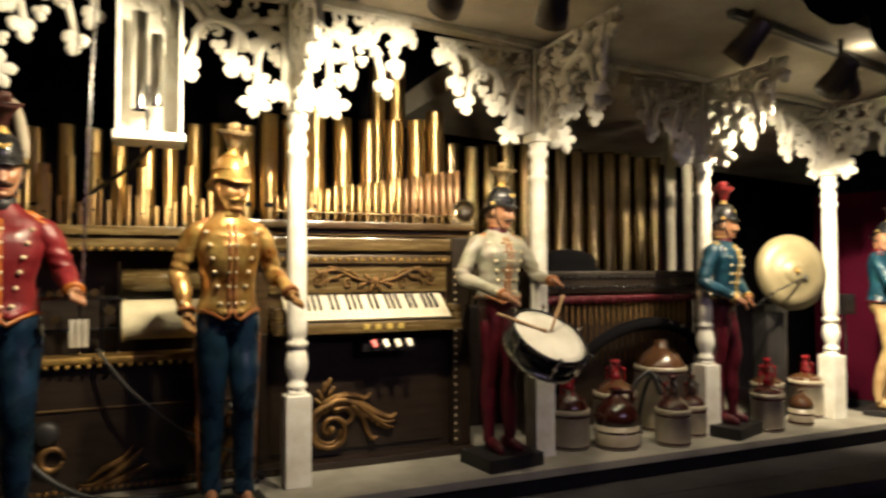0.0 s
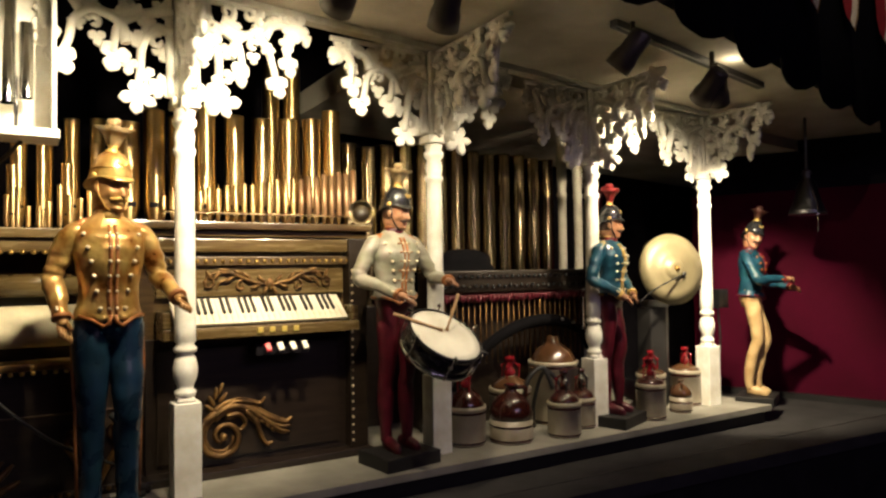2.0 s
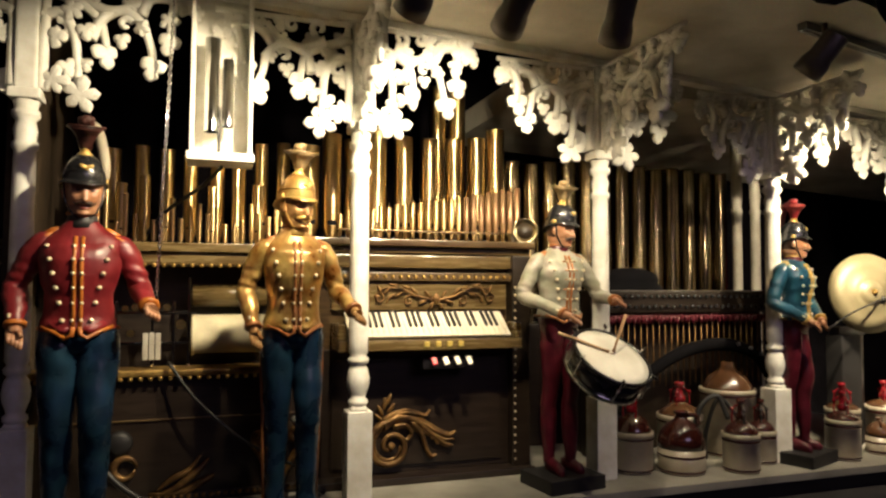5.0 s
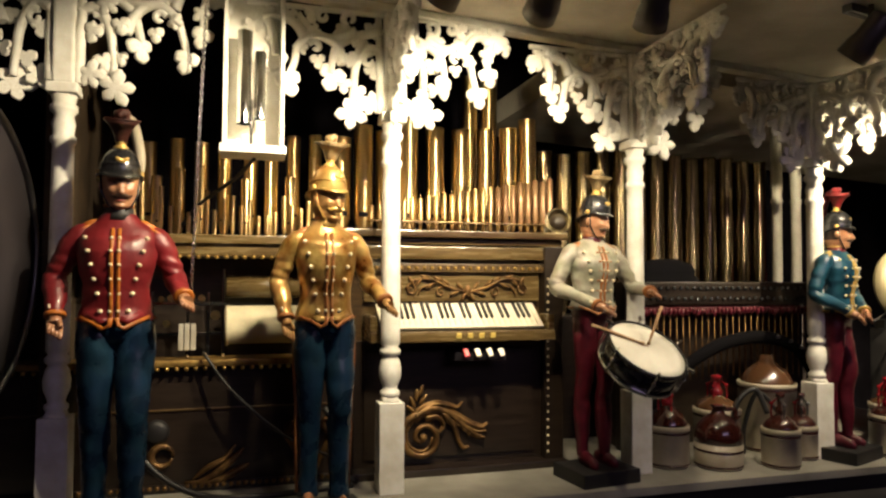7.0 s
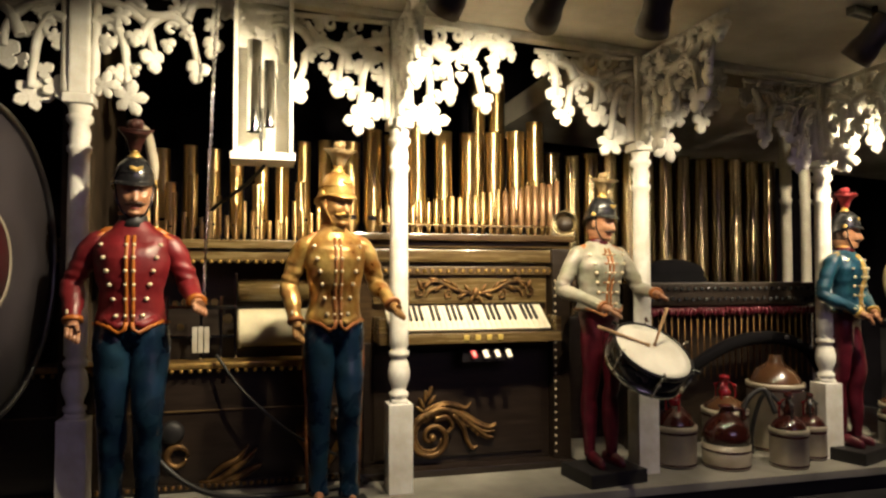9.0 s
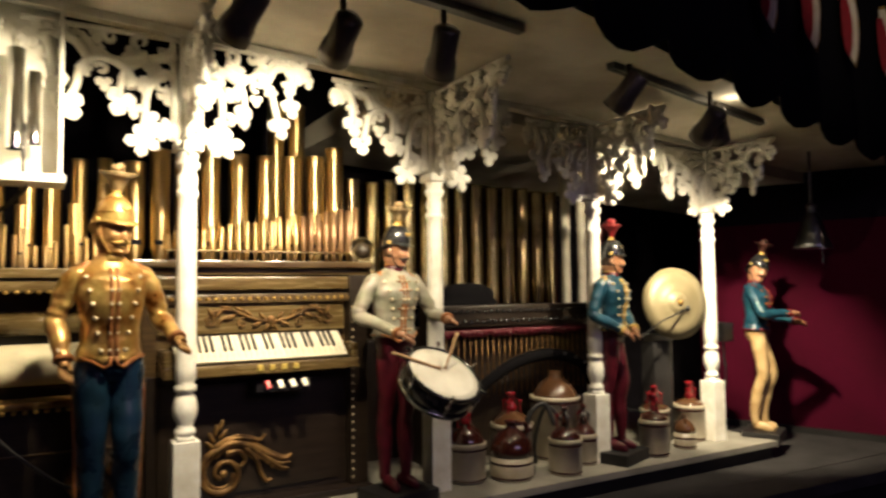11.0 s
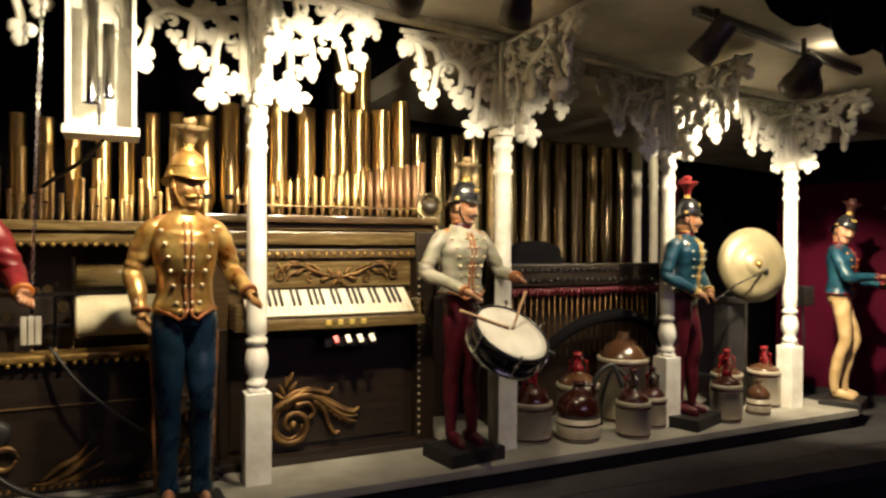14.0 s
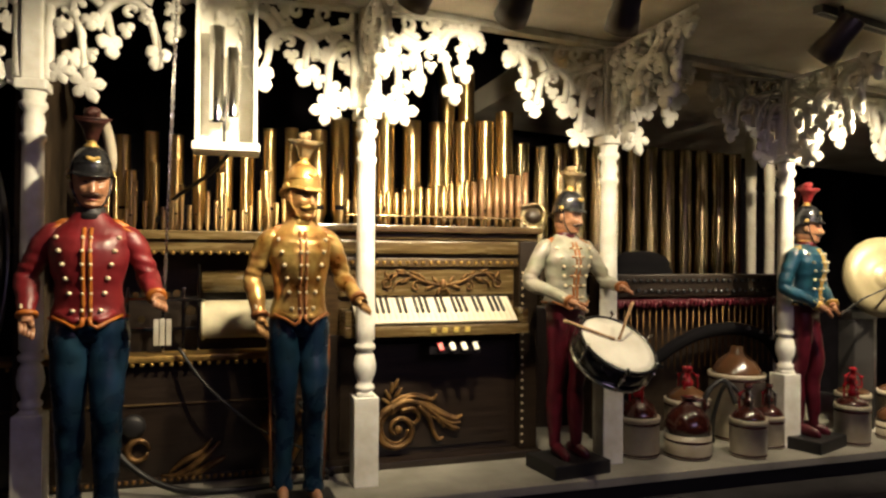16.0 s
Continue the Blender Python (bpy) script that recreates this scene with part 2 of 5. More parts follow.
def spiral(cx, cz, r0, r1, a0, a1, steps=22, y=0.0):
    return [(cx + (r0 + (r1 - r0) * k / steps) * math.cos(a0 + (a1 - a0) * k / steps), y, cz + (r0 + (r1 - r0) * k / steps) * math.sin(a0 + (a1 - a0) * k / steps)) for k in range(steps + 1)]


def mesh_of(bm, name, mats):
    bmesh.ops.recalc_face_normals(bm, faces=bm.faces)
    me = bpy.data.meshes.new(name)
    bm.to_mesh(me)
    bm.free()
    for mm in mats if isinstance(mats, (list, tuple)) else [mats]:
        me.materials.append(mm)
    return me


def part(name, bm, mats, parent, label="", at=None):
    """One mesh object under a thing; bm may be a mesh that alike pieces share."""
    me = bm if isinstance(bm, bpy.types.Mesh) else mesh_of(bm, name, mats)
    ob = new(name, me)
    ob.parent = parent
    if at is not None:
        ob.matrix_basis = at if isinstance(at, Matrix) else Matrix.Translation(at)
    return tagged(ob, label)


def thing(name, label, category, at=(0, 0, 0), turn=0, group="", kind=""):
    ob = new(name)
    ob.empty_display_size = 0.05
    ob.matrix_basis = pose(*at, 0, 0, turn)
    return tagged(ob, label, category, group, kind)


def solid(name, bm, mats, label, category, group="", kind="", at=None):
    ob = new(name, mesh_of(bm, name, mats))
    if at is not None:
        ob.matrix_basis = at
    return tagged(ob, label, category, group, kind)


def slab(name, x0, x1, y0, y1, z0, z1, mat, label, category, bevel=0.0, kind="structure"):
    bm = bmesh.new()
    box(bm, x0, x1, y0, y1, z0, z1, bevel)
    return solid(name, bm, mat, label, category, kind=kind)


def prism(bm, outline, z0, z1, mat=0):
    """Upright prism over a flat outline; z0 and z1 may be functions of x."""
    f0 = z0 if callable(z0) else (lambda x: z0)
    f1 = z1 if callable(z1) else (lambda x: z1)
    rings(bm, [[Vector((x, y, f0(x))) for x, y in outline], [Vector((x, y, f1(x))) for x, y in outline]], mat, True, False)


# ---- structure ----
slab("floor", -4.0, 8.0, -4.0, 5.0, FLOOR - 0.1, FLOOR, CARPET, "dark carpeted floor of the hall", "floor")
slab("wall_back", -4.0, 8.0, 4.60, 4.75, FLOOR, 3.6, DRAPESHADE, "black draped wall behind the organ pipes", "wall")
slab("wall_left", -4.0, -3.85, -4.0, 4.60, FLOOR, 3.6, HALL, "dark wall of the hall", "wall")
slab("wall_right", 7.85, 8.0, -4.0, 4.60, FLOOR, 3.6, HALL, "dark wall of the hall", "wall")
slab("wall_front", -3.85, 7.85, -4.0, -3.85, FLOOR, 3.6, HALL, "dark wall of the hall", "wall")
slab("ceiling_hall", -4.0, 8.0, -4.0, 4.75, 3.6, 3.7, HALL, "dark ceiling of the hall", "ceiling")

# stage boards, its black front and the lower platform
bm = bmesh.new()
box(bm, -1.6, 3.86, 2.50, 4.3, STAGE - 0.035, STAGE, 0.004)
solid("stage", bm, STAGEPAINT, "grey painted stage boards with a straight front edge", "stage", kind="structure")
bm = bmesh.new()
box(bm, -1.6, 3.84, 2.53, 4.3, LEDGE - 0.02, STAGE - 0.035)
solid("stage_front", bm, BLACKPAINT, "black painted riser under the stage boards", "riser", kind="structure")
bm = bmesh.new()
prism(bm, [(-2.6, 2.44), (5.05, 1.99), (4.45, 3.3), (4.3, 4.3), (-2.6, 4.3)], LEDGE - 0.06, LEDGE)
solid("platform", bm, CARPET, "dark grey carpeted lower platform before the stage", "platform", kind="structure")
bm = bmesh.new()
prism(bm, [(-2.6, 2.47), (5.03, 2.02), (4.45, 3.3), (4.3, 4.3), (-2.6, 4.3)], FLOOR, LEDGE - 0.06)
solid("platform_front", bm, BLACKPAINT, "black face of the lower platform", "platform", kind="structure")

bm = bmesh.new()
prism(bm, [(-2.6, 2.475), (4.80, 2.235), (4.80, 2.241), (-2.6, 2.483)], LEDGE - 0.01, LEDGE + 0.002)
solid("trim_seam", bm, BLACKPAINT, "dark seam between the platform boards", "trim", kind="structure")

# crimson side wall with its dark skirting
bm = bmesh.new()
prism(bm, [(4.40, 3.45), (4.55, 3.47), (5.10, 1.94), (4.95, 1.90)], LEDGE, 1.70)
solid("wall_red", bm, REDWALL, "crimson painted side wall beside the stage", "wall", kind="structure")
bm = bmesh.new()
prism(bm, [(4.375, 3.45), (4.398, 3.45), (4.948, 1.90), (4.925, 1.895)], LEDGE, LEDGE + 0.04)
solid("baseboard", bm, BLACKPAINT, "black skirting of the crimson wall", "skirting", kind="structure")

# black slab added where the beam fades out up the crimson wall
bm = bmesh.new()
prism(bm, [(4.41, 3.45), (4.55, 3.47), (5.10, 1.94), (4.96, 1.90)], 1.70, 2.30)
solid("wall_black", bm, DRAPESHADE, "dark upper wall, black in place of the fading light on the crimson", "wall", kind="structure")

BROWNBOARD = material("brown_stained_board", (0.085, 0.055, 0.030), 0.7, vary=0.5, scale=7, stretch=(3, 3, 1), second=(0.04, 0.026, 0.014))
slab("wall_side", -0.47, -0.44, 2.76, 3.72, STAGE, ceil_z(-0.45) - 0.004, BROWNBOARD, "rough brown board closing the end of the stage", "wall")

# canopy: a cream soffit that leans forward to a front edge
bm = bmesh.new()
prism(bm, [(-2.6, 0.97), (5.6, 2.40), (5.6, 2.78), (-2.6, 2.78)], ceil_z, lambda x: ceil_z(x) + 0.06)
solid("ceiling", bm, CREAM, "cream painted soffit of the canopy, dull, with shadow blotches in its colour", "ceiling", kind="structure")
bm = bmesh.new()
prism(bm, [(1.62, 2.782), (5.6, 2.782), (5.6, 4.3), (1.62, 4.3)], lambda x: ceil_z(x) - 0.07, lambda x: ceil_z(x) + 0.06)
solid("ceiling_back", bm, CREAM, "cream boxed soffit over the tall dull pipes", "ceiling", kind="structure")
bm = bmesh.new()
rings(bm, [[Vector((x, y, ceil_z(x) + dz)) for y, dz in ((2.672, -0.03), (2.728, -0.03), (2.728, -0.002), (2.672, -0.002))] for x in (-1.6, 1.0, 3.6)], 0, True, False)
solid("trim", bm, WHITE, "thin white beam over the posts", "trim", kind="structure")


# ---- posts with their leafy brackets ----
def turned_post(x, cap_z, label):
    t = thing("turned_post", label, "post", (x, 2.70, STAGE), group="posts along the stage front")
    h = cap_z - STAGE
    bm = bmesh.new()
    box(bm, -0.047, 0.047, -0.047, 0.047, 0, 0.335, 0.004)
    lathe(bm, [(0.046, 0.335), (0.038, 0.352), (0.030, 0.356)], 4, m=pose(0, 0, 0, 0, 0, 45), cap=True)
    part("base_block", bm, WHITE, t)
    bm = bmesh.new()
    lathe(bm, [(0.030, 0.352), (0.037, 0.362), (0.037, 0.374), (0.027, 0.382), (0.030, 0.396), (0.041, 0.425), (0.043, 0.455), (0.036, 0.490), (0.027, 0.505),
               (0.038, 0.512), (0.040, 0.528), (0.029, 0.540), (0.037, 0.552), (0.037, 0.60), (0.034, h - 0.24), (0.033, h - 0.17), (0.040, h - 0.160), (0.040, h - 0.145), (0.032, h - 0.135),
               (0.037, h - 0.10), (0.030, h - 0.07), (0.043, h - 0.055), (0.043, h - 0.038), (0.034, h - 0.03), (0.040, h - 0.002)], 20)
    part("shaft", bm, WHITE, t)
    bm = bmesh.new()
    box(bm, -0.048, 0.048, -0.048, 0.048, h, h + 0.035, 0.006)
    part("capital", bm, WHITE, t)
    bm = bmesh.new()
    top = ceil_z(x) - 0.032 - STAGE
    box(bm, -0.033, 0.033, -0.033, 0.033, h + 0.035, top, 0.008)
    for k in range(5):
        z = h + 0.08 + k * (top - h - 0.1) / 5
        lathe(bm, [(0.036, z), (0.043, z + 0.012), (0.036, z + 0.024)], 4, m=pose(0, 0, 0, 0, 0, 45))
    part("upper_post", bm, WHITE, t)
    return t


def leaf_mesh(lobes, seed):
    """A lobed fretwork leaf, domed at the front, in the xz plane."""
    rng = random.Random(seed)
    bm = bmesh.new()
    n = lobes * 12
    loops = [[], [], [], []]
    wob = [rng.uniform(0.85, 1.12) for _ in range(lobes)]
    for k in range(n):
        a = 2 * math.pi * k / n
        r = (0.45 + 0.52 * abs(math.cos(a * lobes / 2)) ** 0.75 + 0.03 * math.cos(3 * a * lobes)) * wob[int(((a * lobes / (2 * math.pi)) + 0.5) % lobes)]
        for j, (f, y) in enumerate(((0.35, -0.38), (0.8, -0.30), (1.0, 0.0), (0.9, 0.25))):
            loops[j].append(Vector((r * f * math.cos(a), y, r * f * math.sin(a))))
    rings(bm, loops, 0)
    return mesh_of(bm, "leaf", WHITE)


LEAVES = {5: [leaf_mesh(5, 1), leaf_mesh(5, 3)], 3: [leaf_mesh(3, 4), leaf_mesh(3, 6)]}
# distance from the post, height, size and lobes of each leaf
LEAF_SPOTS = [(0.140, 0.012, 0.056, 5), (0.208, 0.150, 0.046, 3), (0.345, 0.122, 0.046, 3), (0.390, 0.205, 0.042, 3), (0.432, 0.365, 0.050, 5), (0.340, 0.378, 0.027, 3), (0.268, 0.382, 0.030, 3),
              (0.112, 0.092, 0.032, 3), (0.165, 0.338, 0.036, 5), (0.072, 0.352, 0.036, 5), (0.074, 0.050, 0.044, 5), (0.070, 0.190, 0.036, 3), (0.252, 0.205, 0.026, 3), (0.470, 0.320, 0.030, 3), (0.150, 0.225, 0.030, 3), (0.305, 0.250, 0.028, 5), (0.268, 0.325, 0.030, 5), (0.388, 0.290, 0.032, 5), (0.108, 0.285, 0.036, 5), (0.160, 0.120, 0.028, 3)]
STRANDS = [[(0.035, 0.26), (0.085, 0.275), (0.122, 0.20), (0.130, 0.11), (0.140, 0.03)], [(0.045, 0.345), (0.13, 0.315), (0.185, 0.27), (0.205, 0.21), (0.208, 0.16)],
           [(0.170, 0.20), (0.195, 0.275), (0.255, 0.305), (0.312, 0.27), (0.335, 0.19), (0.345, 0.135)], [(0.13, 0.335), (0.21, 0.300), (0.275, 0.325), (0.320, 0.385)],
           [(0.30, 0.30), (0.335, 0.355), (0.39, 0.365), (0.43, 0.360)], [(0.405, 0.36), (0.395, 0.29), (0.390, 0.215)], [(0.038, 0.02), (0.045, 0.12), (0.040, 0.25), (0.05, 0.40)]]
CURLS = [(0.150, 0.385, 0.030, -1.2, 4.6), (0.235, 0.385, 0.028, 2.2, -3.9), (0.375, 0.395, 0.020, -1.6, 4.0), (0.085, 0.225, 0.030, 2.0, -3.6), (0.262, 0.262, 0.024, 0.4, 5.4)]


def leafy_bracket(x, z0, turn, seed, label, reach=1.0):
    """Pierced bracket of drooping strands, curls and leaves; it runs from the post along its own x."""
    rng = random.Random(seed)
    h = ceil_z(x) - 0.032 - z0
    t = thing("leafy_bracket", label, "bracket", (x, 2.70, z0), turn, group="pierced brackets of the canopy")
    s = h / 0.42
    thick = 0.0195
    for line in STRANDS:
        bm = bmesh.new()
        pts = curve([(u * reach + rng.uniform(-0.006, 0.006), rng.uniform(-0.008, 0.008), w * s) for u, w in line], 6)
        tube(bm, pts, [thick * (1 - 0.35 * k / len(pts)) for k in range(len(pts))], 7, flat=1.2)
        part("strand", bm, WHITE, t)
    for cx, cz, r, a0, a1 in CURLS:
        bm = bmesh.new()
        pts = spiral(cx * reach + rng.uniform(-0.008, 0.008), cz * s, r, r * 0.25, a0, a1)
        tube(bm, pts, [thick * (0.68 - 0.22 * k / len(pts)) for k in range(len(pts))], 6, flat=1.3)
        part("curl", bm, WHITE, t)
    bm = bmesh.new()
    tube(bm, curve([(0.035, 0, 0.412 * s), (0.20, 0, 0.412 * s), (0.48 * reach, 0, 0.412 * s)], 4), 0.011, 6)
    part("top_rail", bm, WHITE, t)
    for u, w, r, lobes in LEAF_SPOTS:
        u, w = u * reach + rng.uniform(-0.008, 0.008), w * s + rng.uniform(-0.008, 0.008)
        spin = rng.uniform(0, 360) if lobes == 5 else 90 + rng.uniform(-22, 22)
        m = Matrix.Translation((u, -0.010 + rng.uniform(-0.010, 0.010), w)) @ pose(0, 0, 0, rng.uniform(-22, 22), spin, rng.uniform(-22, 22)) @ Matrix.Diagonal((r * 1.20, 0.034, r * 1.20, 1))
        part("leaf", LEAVES[lobes][rng.randrange(2)], None, t, at=m)
    return t


POSTS = [(-0.40, 1.82, "white turned wooden post, dim beside the drum"), (0.725, 1.795, "white turned wooden post before the piano keyboard"), (1.77, 1.755, "white turned wooden post behind the drummer figure"),
         (2.70, 1.72, "white turned wooden post beside the stoneware jugs"), (3.575, 1.70, "brightly lit white turned wooden post at the stage end")]
for k, (px, pz, lab) in enumerate(POSTS):
    turned_post(px, pz, lab)
    for n, ang in enumerate((180, 0, -90)):
        if k == 4 and ang == 0:
            continue
        if k == 0 and ang == -90:
            continue
        leafy_bracket(px, pz + 0.02, ang, 10 * k + n, "white pierced wooden bracket of scrolls and leaves", {2: 1.2, 3: 1.02}.get(k, 0.9) if ang == -90 else 1.0 if (k, ang) == (2, 180) else 1.12 if k == 0 or (k, ang) == (1, 180) else 0.98 if k == 1 else 0.86)


# ---- the organ: piano front ----
def studs(bm_mesh, parent, pts):
    for p in pts:
        part("stud", bm_mesh, None, parent, at=p)


bm = bmesh.new()
ball(bm, (0, 0, 0), 0.0085, segs=8)
STUD = mesh_of(bm, "stud", GILT)
bm = bmesh.new()
ball(bm, (0, 0, 0), 0.0055, segs=8)
STUD3 = mesh_of(bm, "stud", PEARL)
bm = bmesh.new()
ball(bm, (0, 0, 0), 0.0095, segs=8)
STUD2 = mesh_of(bm, "stud", OLDGILT)

piano = thing("player_piano", "dark oak upright player piano front with gilt studs and carving", "piano", (0, 0, STAGE))
Z = -STAGE
bm = bmesh.new()
box(bm, 0.60, 1.52, 2.95, 3.46, 0.0, 1.365 + Z, 0.006)
part("case", bm, OAK, piano)
bm = bmesh.new()
box(bm, 0.56, 1.54, 2.86, 3.48, 1.375 + Z, 1.405 + Z, 0.006)
box(bm, 0.58, 1.53, 2.89, 3.33, 1.345 + Z, 1.375 + Z, 0.010)
part("top_lid", bm, OAK, piano)
bm = bmesh.new()
box(bm, 0.59, 1.525, 2.90, 2.952, 1.285 + Z, 1.345 + Z, 0.012)
part("cornice", bm, OAKLIGHT, piano)
bm = bmesh.new()
box(bm, 0.62, 1.50, 2.905, 2.95, 1.232 + Z, 1.268 + Z, 0.005)
part("stud_rail", bm, OAK, piano)
studs(STUD, piano, [(0.64 + 0.0335 * k, 2.903, 1.25 + Z) for k in range(26)])
bm = bmesh.new()
box(bm, 0.66, 1.43, 2.925, 2.95, 1.11 + Z, 1.232 + Z, 0.003)
part("music_panel", bm, OAKLIGHT, piano)
# carved spray over the keys
def sprig(points, radii):
    bm = bmesh.new()
    tube(bm, [(x, y, z + Z) for x, y, z in points], radii, 7)
    part("carved_stem", bm, OLDGILT, piano, "worn gilt carved stem")


bm = bmesh.new()
ball(bm, (0, 0, 0), 0.014, segs=8, scale=(1.7, 0.55, 0.55))
SPRIG_LEAF = mesh_of(bm, "carved_leaf", OLDGILT)
for sx in (-1, 1):
    line = curve([(1.10, 2.918, 1.150), (1.10 + sx * 0.08, 2.914, 1.168), (1.10 + sx * 0.16, 2.912, 1.202), (1.10 + sx * 0.23, 2.914, 1.200), (1.10 + sx * 0.268, 2.916, 1.165)], 6)
    sprig(line, [0.0085 - 0.005 * k / len(line) for k in range(len(line))])
    sprig([(p[0], 2.914, p[2]) for p in spiral(1.10 + sx * 0.248, 1.160, 0.024, 0.005, 1.5, 1.5 + sx * 7, 18)], 0.0045)
    sprig([(p[0], 2.914, p[2]) for p in spiral(1.10 + sx * 0.118, 1.150, 0.022, 0.004, 1.2, 1.2 - sx * 7, 18)], 0.0042)
    sprig(curve([(1.10 + sx * 0.14, 2.914, 1.188), (1.10 + sx * 0.20, 2.912, 1.168), (1.10 + sx * 0.215, 2.914, 1.140)], 6), 0.005)
    for q, (dx, z, tilt) in enumerate(((0.035, 1.175, 50), (0.060, 1.145, -20), (0.095, 1.190, 40), (0.130, 1.205, 20), (0.165, 1.176, -30), (0.185, 1.215, 10), (0.215, 1.190, -45), (0.020, 1.130, -60), (0.245, 1.195, 60))):
        part("carved_leaf", SPRIG_LEAF, None, piano, "worn gilt carved leaf" if not q else "", at=Matrix.Translation((1.10 + sx * dx, 2.913, z + Z)) @ pose(0, 0, 0, 0, -sx * tilt, 0))
bm = bmesh.new()
ball(bm, (1.10, 2.912, 1.155 + Z), 0.017, segs=10, scale=(1, 0.6, 1.5))
part("carved_boss", bm, OLDGILT, piano, "worn gilt carved boss")
# keybed and keys, sloping like a desk
bm = bmesh.new()
box(bm, 0.66, 1.435, 2.765, 2.95, 0.955 + Z, 0.998 + Z, 0.006)
box(bm, 0.66, 0.695, 2.775, 2.95, 0.998 + Z, 1.06 + Z, 0.006)
box(bm, 1.405, 1.435, 2.775, 2.95, 0.998 + Z, 1.06 + Z, 0.006)
part("keybed", bm, OAKLIGHT, piano)
keys = Matrix.Translation((0.705, 2.784, 1.012 + Z)) @ pose(0, 0, 0, 36, 0, 0)
bm = bmesh.new()
box(bm, -0.01125, 0.01125, 0, 0.155, -0.010, 0.0, 0.0015)
WKEY = mesh_of(bm, "white_key", IVORY)
bm = bmesh.new()
box(bm, -0.0052, 0.0052, 0.055, 0.152, -0.002, 0.011, 0.0018)
BKEY = mesh_of(bm, "black_key", EBONY)
for k in range(29):
    part("white_key", WKEY, None, piano, at=keys @ Matrix.Translation((0.0118 + 0.0237 * k, 0, 0)))
    if k % 7 not in (2, 6) and k < 28:
        part("black_key", BKEY, None, piano, at=keys @ Matrix.Translation((0.0237 * (k + 1), 0, 0)))
# stop tabs: one upper and one lower row
bm = bmesh.new()
box(bm, 1.01, 1.23, 2.80, 2.93, 0.875 + Z, 0.92 + Z, 0.004)
part("stop_board", bm, DRAPESHADE, piano)
bm = bmesh.new()
box(bm, -0.011, 0.011, -0.004, 0.004, -0.022, 0.0, 0.003)
TAB1 = mesh_of(bm, "stop_tab", YELLOWTAB)
bm = bmesh.new()
box(bm, -0.011, 0.011, -0.005, 0.005, -0.036, 0.0, 0.004)
TAB2 = mesh_of(bm, "stop_tab", IVORY)
RED2 = TAB2.copy()
RED2.materials[0] = REDTAB
for k in range(4):
    part("stop_tab", TAB1, None, piano, "", at=Matrix.Translation((1.015 + 0.048 * k, 2.760, 0.99 + Z)) @ pose(0, 0, 0, 12, 0, 0))
    part("stop_tab", RED2 if k == 0 else TAB2, None, piano, "red stop tab" if k == 0 else "ivory stop tab", at=Matrix.Translation((1.045 + 0.050 * k, 2.780, 0.925 + Z)) @ pose(0, 0, 0, -32, -14, 0))
# lower panel, plinth and studded stile
bm = bmesh.new()
box(bm, 0.62, 1.44, 2.925, 2.955, 0.03, 0.54, 0.003)
box(bm, 0.66, 1.40, 2.915, 2.93, 0.06, 0.50, 0.004)
part("lower_panel", bm, WALNUT, piano)
bm = bmesh.new()
box(bm, 0.58, 1.53, 2.84, 2.97, 0.0, 0.03, 0.006)
part("plinth", bm, WALNUT, piano)
bm = bmesh.new()
box(bm, 1.44, 1.525, 2.88, 2.955, 0.03, 1.345 + Z, 0.006)
part("stile", bm, WALNUT, piano)
studs(STUD3, piano, [(1.452, 2.878, 0.06 + 0.0335 * k) for k in range(23)])
# large carved scroll on the lower panel
def carved(points, radii):
    bm = bmesh.new()
    tube(bm, points, radii, 8)
    part("carved_scroll", bm, OLDGILT, piano, "worn gilt acanthus scroll")


def carved_leaf(p, r, scale, tilt):
    bm = bmesh.new()
    ball(bm, (0, 0, 0), r, segs=8, scale=scale)
    part("carved_leaf", bm, OLDGILT, piano, "worn gilt carved leaf", at=Matrix.Translation(p) @ pose(0, 0, 0, 0, tilt, 0))


def frond(pts, r0, r1, y=2.900):
    """A leaf blade of three ribs that run together to a curled tip."""
    line = curve([(x, y, z) for x, z in pts], 7)
    n = len(line)
    carved([(p.x, p.y - 0.006, p.z) for p in line], [r0 + (r1 - r0) * (k / n) ** 1.4 for k in range(n)])
    for sgn in (-1, 1):
        carved([(p.x, p.y + 0.002, p.z + sgn * r0 * 1.35 * (1 - (k / n) ** 2)) for k, p in enumerate(line)], [0.72 * (r0 + (r1 - r0) * k / n) for k in range(n)])


R = [(p[0], 2.900, p[2]) for p in spiral(0.905, 0.145, 0.100, 0.016, 1.75, 11.0, 48)]
carved(R, [0.0155 - 0.008 * k / len(R) for k in range(len(R))])
R = [(p[0], 2.906, p[2]) for p in spiral(0.905, 0.145, 0.084, 0.040, 1.9, 6.2, 30)]
carved(R, [0.011 - 0.006 * k / len(R) for k in range(len(R))])
carved_leaf((0.905, 2.896, 0.145), 0.017, (1, 0.8, 1), 0)
frond([(0.872, 0.232), (0.93, 0.262), (1.01, 0.245), (1.09, 0.200), (1.155, 0.175), (1.185, 0.190)], 0.014, 0.005)
frond([(0.880, 0.245), (0.95, 0.278), (1.01, 0.272), (1.050, 0.262), (1.072, 0.284)], 0.008, 0.004)
frond([(1.020, 0.238), (1.09, 0.178), (1.14, 0.140), (1.172, 0.132)], 0.011, 0.005)
frond([(1.075, 0.190), (1.13, 0.160), (1.178, 0.158)], 0.009, 0.004)
frond([(0.990, 0.240), (1.035, 0.190), (1.055, 0.130), (1.078, 0.094), (1.102, 0.098)], 0.010, 0.005)
frond([(0.915, 0.225), (0.968, 0.228), (0.992, 0.190), (0.972, 0.165), (0.955, 0.178)], 0.009, 0.004)
